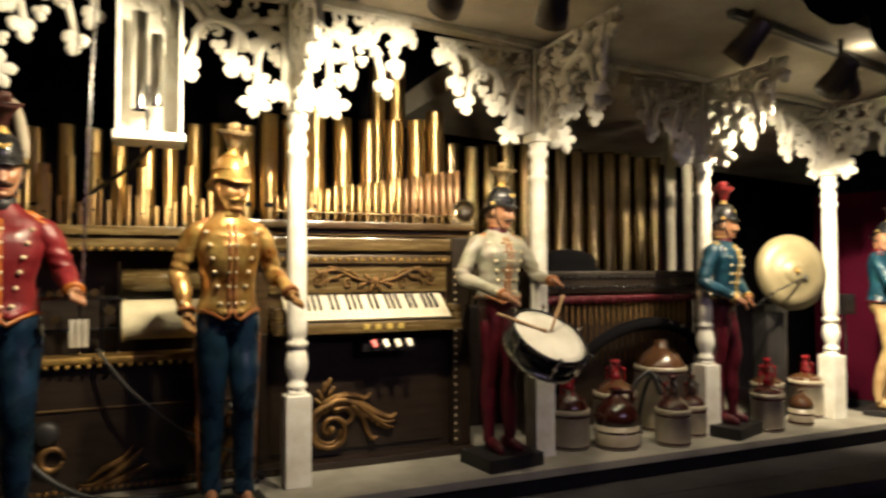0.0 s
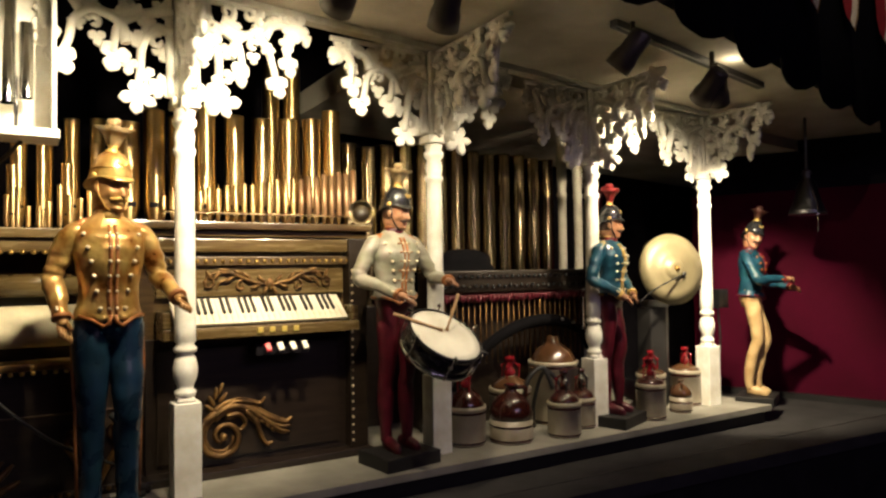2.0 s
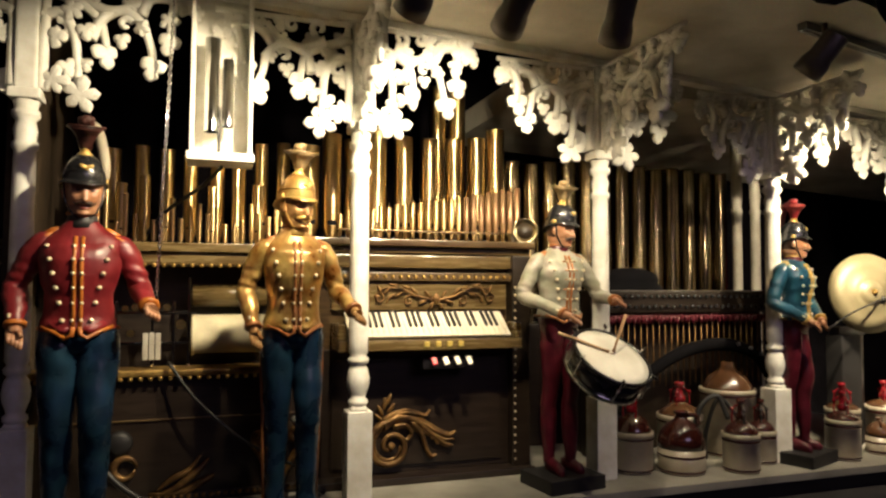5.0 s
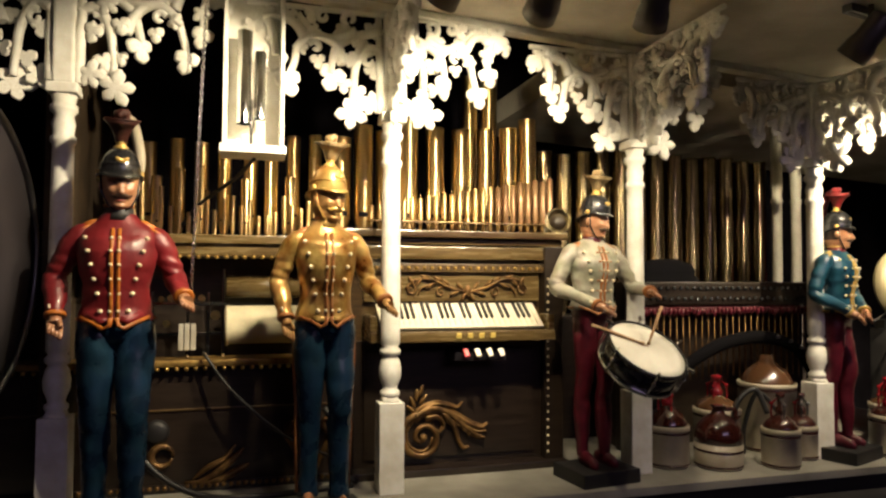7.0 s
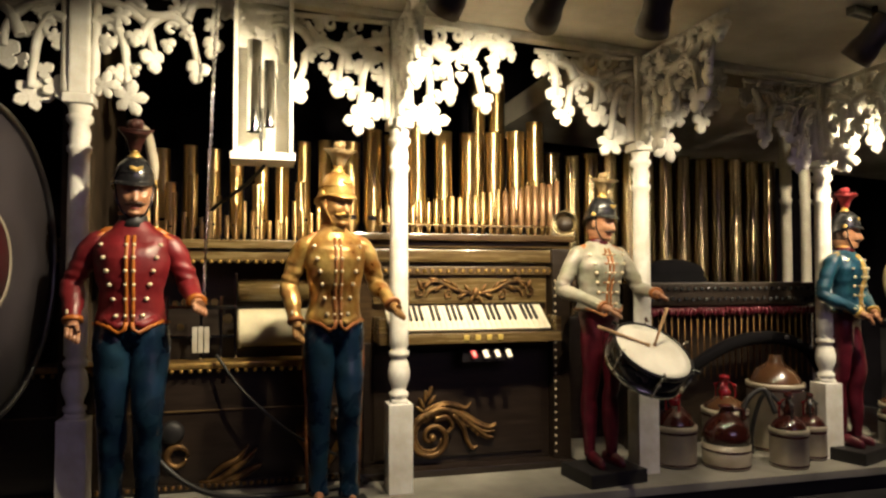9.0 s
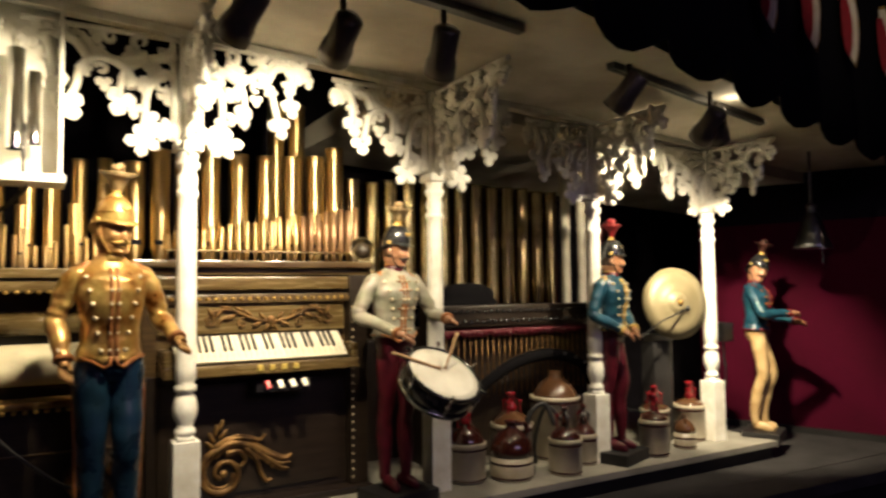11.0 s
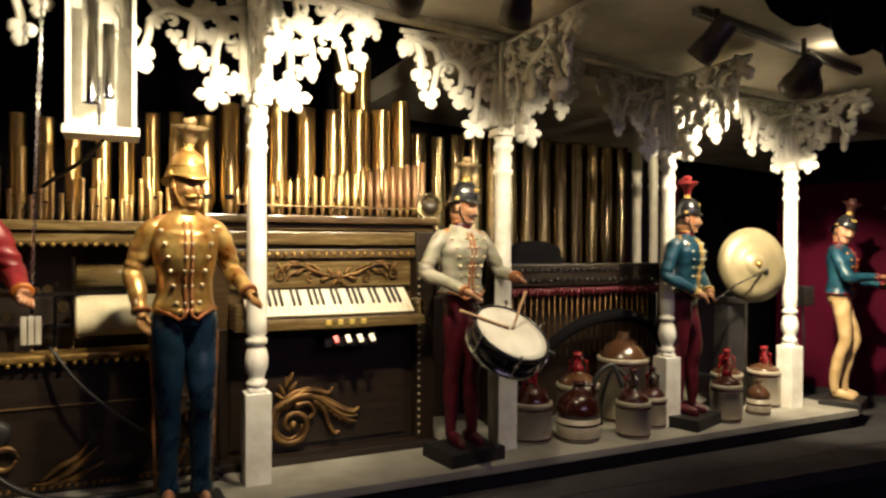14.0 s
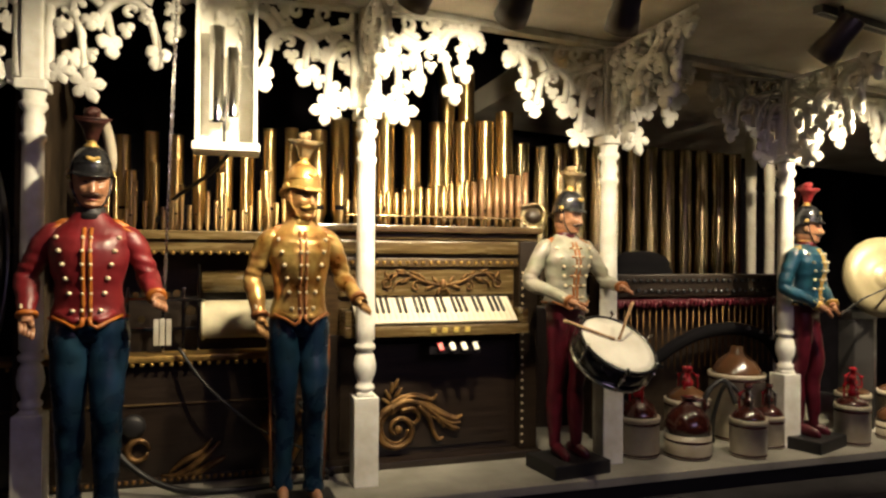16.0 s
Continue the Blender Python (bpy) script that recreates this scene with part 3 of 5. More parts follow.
for dx, dz, tilt in ((-0.045, 0.290, -28), (-0.028, 0.318, 5), (-0.010, 0.335, 22), (-0.052, 0.262, -50), (0.000, 0.300, 40)):
    carved_leaf((0.905 + dx, 2.900, dz), 0.014, (0.65, 0.6, 1.9), tilt)
for q in range(4):
    carved_leaf((1.035 + 0.022 * q, 2.896, 0.206 - 0.017 * q), 0.011, (1.6, 0.6, 0.7), 10 + 22 * q)

# ---- the organ: roll mechanism case ----
case = thing("roll_cabinet", "dark wooden orchestrion cabinet with gilt beading and open roll compartment", "cabinet", (0, 0, STAGE))
bm = bmesh.new()
box(bm, -0.80, 0.585, 3.12, 3.34, 0.0, 1.33 + Z, 0.004)
part("back", bm, WALNUT, case)
bm = bmesh.new()
box(bm, -0.80, 0.585, 2.90, 3.12, 0.0, 0.87 + Z, 0.004)
part("lower_panel", bm, WALNUT, case)
bm = bmesh.new()
box(bm, -0.82, 0.555, 2.87, 3.35, 1.335 + Z, 1.37 + Z, 0.006)
box(bm, -0.81, 0.57, 2.89, 3.12, 1.285 + Z, 1.335 + Z, 0.012)
part("top_shelf", bm, OAKLIGHT, case)
bm = bmesh.new()
box(bm, -0.80, 0.575, 2.86, 3.0, 0.875 + Z, 0.90 + Z, 0.008)
part("sill", bm, GILT, case, "gilt moulded sill")
studs(STUD, case, [(-0.78 + 0.0335 * k, 2.888, 1.285 + Z) for k in range(41)])
studs(STUD, case, [(-0.78 + 0.0335 * k, 2.862, 0.868 + Z) for k in range(41)])
bm = bmesh.new()
lathe(bm, [(0.02, 0), (0.082, 0.0), (0.082, 0.01), (0.075, 0.012), (0.075, 0.285), (0.082, 0.287), (0.082, 0.297), (0.02, 0.297)], 24, m=Matrix.Translation((0.125, 2.99, 1.02 + Z)) @ pose(0, 0, 0, 0, 90, 0))
part("paper_roll", bm, PAPER, case, "pale paper music roll")
bm = bmesh.new()
lathe(bm, [(0.045, 0), (0.045, 0.29)], 18, m=Matrix.Translation((0.125, 3.02, 1.17 + Z)) @ pose(0, 0, 0, 0, 90, 0))
part("upper_spool", bm, OAKLIGHT, case)
bm = bmesh.new()
box(bm, -0.15, 0.12, 2.955, 2.967, 1.10 + Z, 1.113 + Z, 0.002)
box(bm, -0.15, 0.12, 2.955, 2.967, 0.985 + Z, 0.996 + Z, 0.002)
for x in (-0.145, -0.02, 0.055, 0.11):
    box(bm, x, x + 0.010, 2.95, 2.975, 0.90 + Z, (1.24 if x > 0.1 else 1.15) + Z, 0.002)
box(bm, -0.02, 0.14, 2.94, 2.952, 1.098 + Z, 1.106 + Z, 0.002)
part("spool_frame", bm, CHROME, case, "bright steel spool frame")
for x, z, r in ((-0.11, 1.122, 0.010), (-0.075, 1.126, 0.013), (0.0, 1.122, 0.010), (0.035, 1.126, 0.013), (-0.09, 1.03, 0.013), (0.085, 1.06, 0.018)):
    bm = bmesh.new()
    n = 14
    rings(bm, [[Vector((x + (r + (0.003 if k % 2 else 0)) * math.cos(math.pi * k / n), y, z + Z + (r + (0.003 if k % 2 else 0)) * math.sin(math.pi * k / n))) for k in range(2 * n)] for y in (2.942, 2.952)], 0, True, False)
    part("gear", bm, BRASS, case, "small brass gear")
bm = bmesh.new()
for k in range(3):
    box(bm, -0.045 + 0.022 * k, -0.027 + 0.022 * k, 2.92, 2.94, 0.93 + Z, 1.03 + Z, 0.003)
part("valve_block", bm, DIMWHITE, case, "pale grey valve blocks")
# carved pieces and the round boss on the lower panel
CARVED = [[(p[0], 2.885, p[2]) for p in spiral(-0.09, 0.135, 0.040, 0.034, 0.0, 6.1, 20)],
          curve([(0.00, 2.89, 0.02), (0.08, 2.885, 0.05), (0.16, 2.885, 0.11), (0.20, 2.89, 0.15)], 6),
          curve([(-0.01, 2.89, 0.035), (0.10, 2.885, 0.035), (0.19, 2.885, 0.075), (0.22, 2.89, 0.09)], 6)]
for sgn in (-1, 1):
    CARVED.append(curve([(0.44 + sgn * 0.02, 2.89, 0.03), (0.45 + sgn * 0.05, 2.885, 0.12), (0.45 + sgn * 0.09, 2.885, 0.20), (0.45 + sgn * 0.05, 2.89, 0.25)], 6))
    CARVED.append([(p[0], 2.89, p[2]) for p in spiral(0.45 + sgn * 0.07, 0.22, 0.03, 0.006, 1.0, 1.0 + sgn * 8, 18)])
for pts in CARVED:
    bm = bmesh.new()
    tube(bm, pts, [0.005 + 0.009 * math.sin(math.pi * k / (len(pts) - 1)) for k in range(len(pts))], 8)
    part("carved_scroll", bm, OLDGILT, case, "worn gilt carved scroll")
bm = bmesh.new()
box(bm, -0.80, 0.585, 2.882, 2.905, 0.0, 0.03, 0.006)
part("plinth", bm, WALNUT, case)
studs(STUD2, case, [(-0.78 + 0.026 * k, 2.880, 0.022) for k in range(52)])
bm = bmesh.new()
box(bm, -0.78, 0.57, 2.892, 2.902, 0.30, 0.306, 0.002)
part("bead", bm, OAK, case)
bm = bmesh.new()
tube(bm, curve([(0.02, 2.888, 0.045), (0.07, 2.884, 0.085), (0.13, 2.884, 0.115), (0.17, 2.888, 0.165)], 6), [0.004 + 0.008 * math.sin(math.pi * k / 18) for k in range(19)], 8)
part("carved_scroll", bm, OLDGILT, case, "worn gilt carved leaf")
bm = bmesh.new()
lathe(bm, [(0.045, 0.0), (0.042, 0.02), (0.03, 0.028), (0.004, 0.03)], 20, m=Matrix.Translation((-0.11, 2.90, 0.225)) @ pose(0, 0, 0, 90, 0, 0))
part("boss", bm, BLACKPAINT, case, "round black boss")


# ---- organ pipes ----
def organ_pipe(x, y, z0, r, h, mat, label, group, mouth=True):
    t = thing("organ_pipe", label, "organ pipe", (x, y, z0), group=group)
    bm = bmesh.new()
    foot = min(0.10, h * 0.22)
    lathe(bm, [(r * 0.3, 0), (r, foot), (r, foot + 0.006), (r, h - 0.004), (r, h), (r * 0.90, h), (r * 0.90, h - 0.04)], 18, cap=False)
    part("tube", bm, mat, t)
    if mouth:
        bm = bmesh.new()
        box(bm, -r * 0.55, r * 0.55, -r * 1.03, -r * 0.80, foot + 0.005, foot + r * 0.6, 0.001)
        part("mouth", bm, DRAPESHADE, t)
        bm = bmesh.new()
        lathe(bm, [(r * 1.0, h - 0.012), (r * 1.025, h - 0.010), (r * 1.025, h - 0.002), (r * 0.95, h)], 18)
        part("collar", bm, mat, t)
    return t


rng = random.Random(7)
G1 = "brass pipes over the roll cabinet"
L1 = "slender polished brass organ pipe on the cabinet top"
for k, x in enumerate((-0.205, -0.095, 0.005, 0.10, 0.21, 0.30, 0.395, 0.49)):
    organ_pipe(x, 3.28, 1.37, 0.029, (0.41, 0.43, 0.42, 0.40, 0.42, 0.46, 0.47, 0.48)[k], PIPEBRASS, L1, G1)
for k in range(9):
    organ_pipe(-0.25 + 0.09 * k + rng.uniform(-0.01, 0.01), 3.14, 1.37, 0.020, rng.uniform(0.24, 0.36), PIPEBRASS, L1, G1)
for k in range(24):
    organ_pipe(-0.26 + 0.0335 * k, 3.01 + 0.035 * (k % 2), 1.37, 0.0095, 0.08 + 0.13 * rng.random(), PIPEBRASS, "thin short brass organ pipe on the cabinet top", G1, False)
G2 = "large brass pipes over the piano"
L2 = "large polished brass organ pipe above the piano top"
for x, h in ((0.60, 0.46), (0.70, 0.52), (0.80, 0.50), (0.91, 0.56), (1.035, 0.53), (1.16, 0.53), (1.285, 0.54), (1.40, 0.55), (1.50, 0.60)):
    organ_pipe(x, 3.22, 1.375, 0.043, h, PIPEBRASS, L2, G2)
for x, h in ((1.26, 0.84), (1.365, 0.84)):
    organ_pipe(x, 3.40, 1.375, 0.041, h, PIPEBRASS, L2, G2)
for k in range(24):
    t = thing("organ_pipe", "thin coppery organ pipe with a brass foot" if k > 15 else "thin brass organ pipe with a tapered foot", "organ pipe", (0.70 + 0.0355 * k, 3.0, 1.405), group="thin pipes on the piano top")
    hh = 0.06 + 0.0060 * k + (0.01 if k % 2 else 0)
    bm = bmesh.new()
    lathe(bm, [(0.004, 0), (0.009, 0.03), (0.012, 0.04), (0.012, 0.045)], 12)
    part("foot", bm, BRASS, t)
    bm = bmesh.new()
    lathe(bm, [(0.0125, 0.045), (0.0135, 0.05), (0.0135, 0.045 + hh), (0.010, 0.048 + hh)], 12)
    part("tube", bm, PIPEWOOD if k > 15 else PIPEBRASS, t)
    bm = bmesh.new()
    lathe(bm, [(0.002, 0.045 + hh), (0.002, 0.07 + hh)], 6)
    part("tuning_wire", bm, BRASS, t)
bm = bmesh.new()
box(bm, 0.70, 1.55, 2.985, 2.992, 1.445, 1.452, 0.001)
solid("pipe_rail", bm, BRASS, "thin brass rail holding the small pipes", "rail")
G3 = "dark pipes behind the chimes"
for k in range(13):
    x = 1.665 + 0.110 * k
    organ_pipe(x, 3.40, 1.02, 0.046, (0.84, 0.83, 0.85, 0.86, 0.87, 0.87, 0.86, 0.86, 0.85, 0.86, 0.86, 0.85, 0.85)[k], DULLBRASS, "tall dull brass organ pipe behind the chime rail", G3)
bm = bmesh.new()
box(bm, 1.55, 3.08, 3.30, 3.50, STAGE, 1.02, 0.006)
solid("pipe_chest", bm, WALNUT, "dark wooden wind chest under the tall pipes", "wind chest")


# ---- painted wooden bandsmen, each one plain mesh ----
def resample(values, n):
    out = []
    for k in range(n):
        t = k * (len(values) - 1) / (n - 1)
        i = min(int(t), len(values) - 2)
        out.append(values[i] + (values[i + 1] - values[i]) * (t - i))
    return out


def denser(rows, n):
    return [list(row) for row in zip(*[resample(col, (len(rows) - 1) * n + 1) for col in zip(*rows)])]


LIPS = material("painted_lips", (0.26, 0.07, 0.05), 0.4, vary=0.2)
GILTSKIN = material("gilded_flesh_paint", (0.44, 0.25, 0.09), 0.4, metal=0.25, vary=0.35, scale=22, second=(0.28, 0.14, 0.045))


def figure(label, at, turn, scale, coat, legs, trim, helmet, left_hand, right_hand, base_h, plume, boots, button, left_elbow=None, right_elbow=None, stripe=None, cap_trim=None, head_turn=0, tights=False, collar=None, buttons=6, bars=False, broad=0.9, skin=None, hair=None, hem_z=0.63, shoulder=0.935, head_pitch=8, head_roll=0, knee=0.0, plume_size=1.0, tail=None):
    """A standing bandsman facing -y. Hands and elbows in his own unscaled measure."""
    mats = [coat, legs, skin or SKIN, trim, helmet, hair or HAIR, plume, boots, button, BLACKPAINT, stripe or legs, cap_trim or GOLDTRIM, collar or coat, tail or plume, LIPS if not hair else hair]
    COAT, LEG, FLESH, TRIM, HELM, DARK, PLUM, BOOT, BTN, BASE, STRIPE, BADGE, COLL, TAIL, LIP = range(15)
    bm = bmesh.new()
    if base_h:
        box(bm, -0.150, 0.145, -0.150, 0.100, 0, base_h / scale, 0.006, BASE)
    up = base_h / scale

    def P(x, y, z):
        return Vector((x, y, z + up))

    # legs
    slim = 0.86 if tights else 1.0
    for sx, lean in ((-1, 0.012), (1, -0.028)):
        lx = 0.78 if tights else 1.0
        line = curve([P(sx * 0.050 * lx, 0.008, 0.62), P(sx * 0.054 * lx, -0.55 * knee, 0.50), P(sx * 0.056 * lx, lean - 0.008 - knee, 0.345), P(sx * 0.056 * lx, lean + 0.012 - 0.7 * knee, 0.25), P(sx * 0.056 * lx, lean + 0.008, 0.12), P(sx * 0.056 * lx, lean + 0.006, 0.035)], 10)
        girth = [0.066, 0.065, 0.062, 0.056, 0.048, 0.043, 0.041, 0.044, 0.043, 0.037, 0.031, 0.030] if tights else [0.064, 0.067, 0.065, 0.060, 0.053, 0.047, 0.046, 0.046, 0.043, 0.039, 0.036, 0.037, 0.042]
        tube(bm, line, [v * slim for v in resample(girth, len(line))], 18, LEG)
        # shoe
        tube(bm, [P(sx * 0.056 * lx, 0.035, 0.022), P(sx * 0.057 * lx, 0.0, 0.028), P(sx * 0.060 * lx, -0.04, 0.022), P(sx * 0.066 * lx, -0.085, 0.014), P(sx * 0.069 * lx, -0.105, 0.010)], [0.020, 0.030, 0.028, 0.024, 0.010], 12, BOOT, flat=0.75)
        if stripe:
            tube(bm, [P(sx * 0.116, 0.008, 0.58), P(sx * 0.117, 0.004, 0.47), P(sx * 0.108, 0.0, 0.34), P(sx * 0.106, 0.008, 0.22), P(sx * 0.100, 0.006, 0.05)], 0.0055, 6, STRIPE)
    ovals(bm, [(up + 0.545, 0, 0.004, 0.062, 0.058), (up + 0.58, 0, 0.004, 0.100, 0.074), (up + 0.63, 0, 0.004, 0.104, 0.076), (up + 0.67, 0, 0.004, 0.096, 0.070)], 18, LEG)
    # coat
    TOR = [(0.615, 0, 0.004, 0.112, 0.086), (0.625, 0, 0.004, 0.112, 0.086), (0.66, 0, 0.003, 0.103, 0.077), (0.70, 0, 0.0, 0.098, 0.072), (0.75, 0, -0.004, 0.100, 0.077), (0.81, 0, -0.010, 0.112, 0.087), (0.865, 0, -0.010, 0.120, 0.089), (0.91, 0, -0.002, 0.121, 0.080), (0.942, 0, 0.004, 0.114, 0.066), (0.966, 0, 0.006, 0.070, 0.052), (0.985, 0, 0.004, 0.046, 0.044)]
    ovals(bm, [(z + up, cx, cy, rx, ry) for z, cx, cy, rx, ry in denser(TOR, 4)], 36, COAT)

    def front(x, z):
        for a, b in zip(TOR, TOR[1:]):
            if a[0] <= z <= b[0]:
                t = (z - a[0]) / (b[0] - a[0])
                cy, rx, ry = [a[i] + (b[i] - a[i]) * t for i in (2, 3, 4)]
                return cy - ry * math.sqrt(max(0.02, 1 - (x / rx) ** 2))
        return -0.05

    # coat tails dip to two points at the front
    for sx in (-1, 1):
        tube(bm, [P(sx * 0.100, -0.035, 0.628), P(sx * 0.062, front(sx * 0.062, 0.62) - 0.002, 0.612), P(sx * 0.030, front(sx * 0.03, 0.62) - 0.004, 0.590), P(sx * 0.012, front(0, 0.62) - 0.005, 0.603), P(sx * 0.008, front(0, 0.63) - 0.004, 0.630)], 0.0075, 6, TRIM)
        tube(bm, [P(sx * 0.075, front(sx * 0.075, 0.64) + 0.008, 0.640), P(sx * 0.034, front(sx * 0.034, 0.63) + 0.006, 0.616), P(sx * 0.016, front(0, 0.63) + 0.004, 0.625)], [0.012, 0.016, 0.010], 8, COAT)
    hem = [P(0.114 * math.cos(a), 0.004 + 0.088 * math.sin(a), 0.622) for a in [math.pi * k / 16 for k in range(-1, 18)]]
    tube(bm, hem, 0.006, 6, TRIM)
    # braid down the front with buttons
    for x in (-0.010, 0.010):
        tube(bm, [P(x, front(x, z) - 0.001, z) for z in (0.63, 0.68, 0.73, 0.79, 0.85, 0.90, 0.945)], 0.0062, 6, TRIM)
    for k in range(buttons):
        z = 0.652 + 0.262 * (k / (buttons - 1)) ** 0.9
        for x in (-0.012, 0.012, -0.040 - 0.0098 * k, 0.040 + 0.0098 * k):
            ball(bm, P(x, front(x, z) - 0.004, z), 0.0085 if abs(x) > 0.02 else 0.0068, BTN, 8)
        if bars:
            tube(bm, [P(x, front(x, z) - 0.0005, z) for x in (-0.034, 0.0, 0.034)], 0.0042, 6, TRIM)
    for sx in (-1, 1):
        tube(bm, [P(sx * 0.052, 0.004, 0.966), P(sx * 0.080, 0.004, 0.958), P(sx * 0.112, 0.004, 0.942)], [0.008, 0.012, 0.013], 8, TRIM)
    # collar and neck
    lathe(bm, [(0.050, 0.968), (0.046, 0.985), (0.043, 1.004), (0.036, 1.006)], 16, (0, 0.002, up), COLL)
    tube(bm, [P(0.044 * math.cos(a), 0.002 + 0.044 * math.sin(a), 1.003) for a in [2 * math.pi * k / 16 for k in range(16)]], 0.0045, 6, TRIM, closed=True)
    # arms
    for sx, hand, elbow in ((-1, left_hand, left_elbow), (1, right_hand, right_elbow)):
        el = elbow or (sx * 0.172, 0.035, 0.765)
        sh, el, ha = P(sx * 0.116, 0.004, 0.912), P(*el), P(*hand)
        wr = el + (ha - el) * 0.82
        line = curve([sh + Vector((-sx * 0.03, 0, 0.006)), sh, (sh + el) / 2 + Vector((sx * 0.006, 0.004, 0)), el, (el + wr) / 2, wr], 9)
        tube(bm, line, resample([0.030, 0.036, 0.039, 0.040, 0.039, 0.037, 0.035, 0.034, 0.036, 0.034, 0.031, 0.028, 0.026], len(line)), 20, COAT)
        d = (ha - el).normalized()
        tube(bm, [wr - d * 0.010, wr - d * 0.008, wr + d * 0.006, wr + d * 0.007], [0.026, 0.0325, 0.0320, 0.024], 14, TRIM)
        tube(bm, [wr, wr + d * 0.02, ha], [0.019, 0.019, 0.022], 10, FLESH)
        for k in range(4):
            side = Vector((0.010 * (k - 1.5), 0, 0.006 * (1.5 - k)))
            tube(bm, [ha + side + d * 0.004, ha + side + d * 0.026 + Vector((0, -0.006, -0.006)), ha + side + d * 0.020 + Vector((0, -0.012, -0.022))], [0.0085, 0.0082, 0.0062], 7, FLESH)
        tube(bm, [ha + Vector((-sx * 0.012, -0.006, 0.010)), ha + d * 0.018 + Vector((-sx * 0.018, -0.016, 0.004))], [0.0080, 0.0065], 7, FLESH)
        ball(bm, sh + Vector((-sx * 0.006, 0, 0.030)), 0.036, TRIM, 12, (1.1, 0.9, 0.22), pose(0, 0, 0, 0, sx * 22, 0))
        for q in (0.35, 0.55):
            ball(bm, wr - d * (0.02 + 0.04 * q) + Vector((sx * 0.012, -0.028, 0)), 0.006, BTN, 6)
    # lengths of legs, coat and neck
    knots = ((-1, -1), (0, 0), (0.59, hem_z), (0.942, shoulder), (1.006, 0.995), (3, 3))
    for v in bm.verts:
        z = v.co.z - up
        for (a0, b0), (a1, b1) in zip(knots, knots[1:]):
            if a0 <= z <= a1 and z > 0:
                v.co.z = up + b0 + (b1 - b0) * (z - a0) / (a1 - a0)
                break
    body = set(bm.verts)

    def bell(v):
        return math.exp(-v * v)

    FACE = [(-0.030, 0.031, 0.027, 0.036), (0.000, 0.035, 0.040, 0.043), (0.012, 0.040, 0.056, 0.050), (0.030, 0.047, 0.060, 0.058), (0.055, 0.051, 0.062, 0.064), (0.080, 0.054, 0.062, 0.068), (0.105, 0.055, 0.062, 0.070), (0.130, 0.054, 0.060, 0.068)]

    def skull(a, z, out=0.0):
        """A point of the carved face; a is the angle from the nose."""
        for p, q in zip(FACE, FACE[1:]):
            if p[0] <= z <= q[0]:
                t = (z - p[0]) / (q[0] - p[0])
                t = t * t * (3 - 2 * t)
                rx, fr, ba = [p[i] + (q[i] - p[i]) * t for i in (1, 2, 3)]
        ry = fr if math.cos(a) > 0 else ba
        b = abs(a)
        d = 0.021 * bell(a / 0.17) * ((0.094 - z) / 0.042 if 0.052 < z < 0.094 else bell((0.052 - z) / 0.005) if z <= 0.052 else 0)
        d += -0.010 * bell((b - 0.40) / 0.20) * bell((z - 0.083) / 0.010) + 0.004 * bell((b - 0.35) / 0.3) * bell((z - 0.098) / 0.007)
        d += 0.005 * bell((b - 0.62) / 0.25) * bell((z - 0.062) / 0.015) - 0.004 * bell((b - 0.75) / 0.3) * bell((z - 0.034) / 0.014)
        d += -0.003 * bell(a / 0.3) * bell((z - 0.034) / 0.003) + 0.005 * bell(a / 0.22) * bell((z - 0.028) / 0.004) - 0.003 * bell(a / 0.3) * bell((z - 0.020) / 0.004) + 0.008 * bell(a / 0.32) * bell((z - 0.009) / 0.008)
        n = Vector((math.sin(a), -math.cos(a), 0))
        return Vector((rx * n.x, ry * n.y, z)) + n * (d + out)

    turns = [2 * math.pi * k / 48 - math.pi for k in range(48)]
    levels = [-0.030 + 0.158 * k / 46 for k in range(47)]
    rows = rings(bm, [[skull(a, z) for a in turns] for z in levels], FLESH)
    for row, z in zip(rows, levels):
        for v, a in zip(row, turns):
            for fc in v.link_faces:
                if abs(a) > 1.45 and z > 0.045:
                    fc.material_index = DARK
                elif abs(a) < 0.24 and 0.026 < z < 0.032:
                    fc.material_index = LIP
    for sx in (-1, 1):
        tube(bm, [skull(sx * a, z, o) for a, z, o in ((0.0, 0.045, 0.002), (0.16, 0.045, 0.004), (0.36, 0.041, 0.004), (0.55, 0.040, 0.003), (0.68, 0.045, 0.002))], [0.0058, 0.0072, 0.0066, 0.0044, 0.0015], 8, DARK)
        tube(bm, [skull(sx * a, z, 0.0015) for a, z in ((0.20, 0.096), (0.42, 0.1005), (0.70, 0.096))], [0.003, 0.0034, 0.0016], 6, DARK)
        ball(bm, skull(sx * 0.40, 0.0825, 0.001), 0.0062, DARK, 8, (1.35, 0.5, 0.55))
        tube(bm, [skull(sx * a, z, 0.001) for a, z in ((0.22, 0.088), (0.40, 0.0905), (0.62, 0.087))], 0.0026, 6, FLESH)
        ball(bm, skull(sx * 1.50, 0.070, 0.002), 0.014, FLESH, 8, (0.45, 0.8, 1.25))
        tube(bm, [skull(sx * 1.40, 0.10, 0.003), skull(sx * 1.30, 0.05, 0.003), skull(sx * 0.95, 0.012, 0.003), skull(sx * 0.4, -0.002, 0.002)], 0.0036, 6, HELM)
    # helmet: dome with a deep neck guard, rolled rim, peak, badge and rosettes
    def rim(a):
        return 0.108 - 0.050 * (0.5 - 0.5 * math.cos(a)) ** 2.2

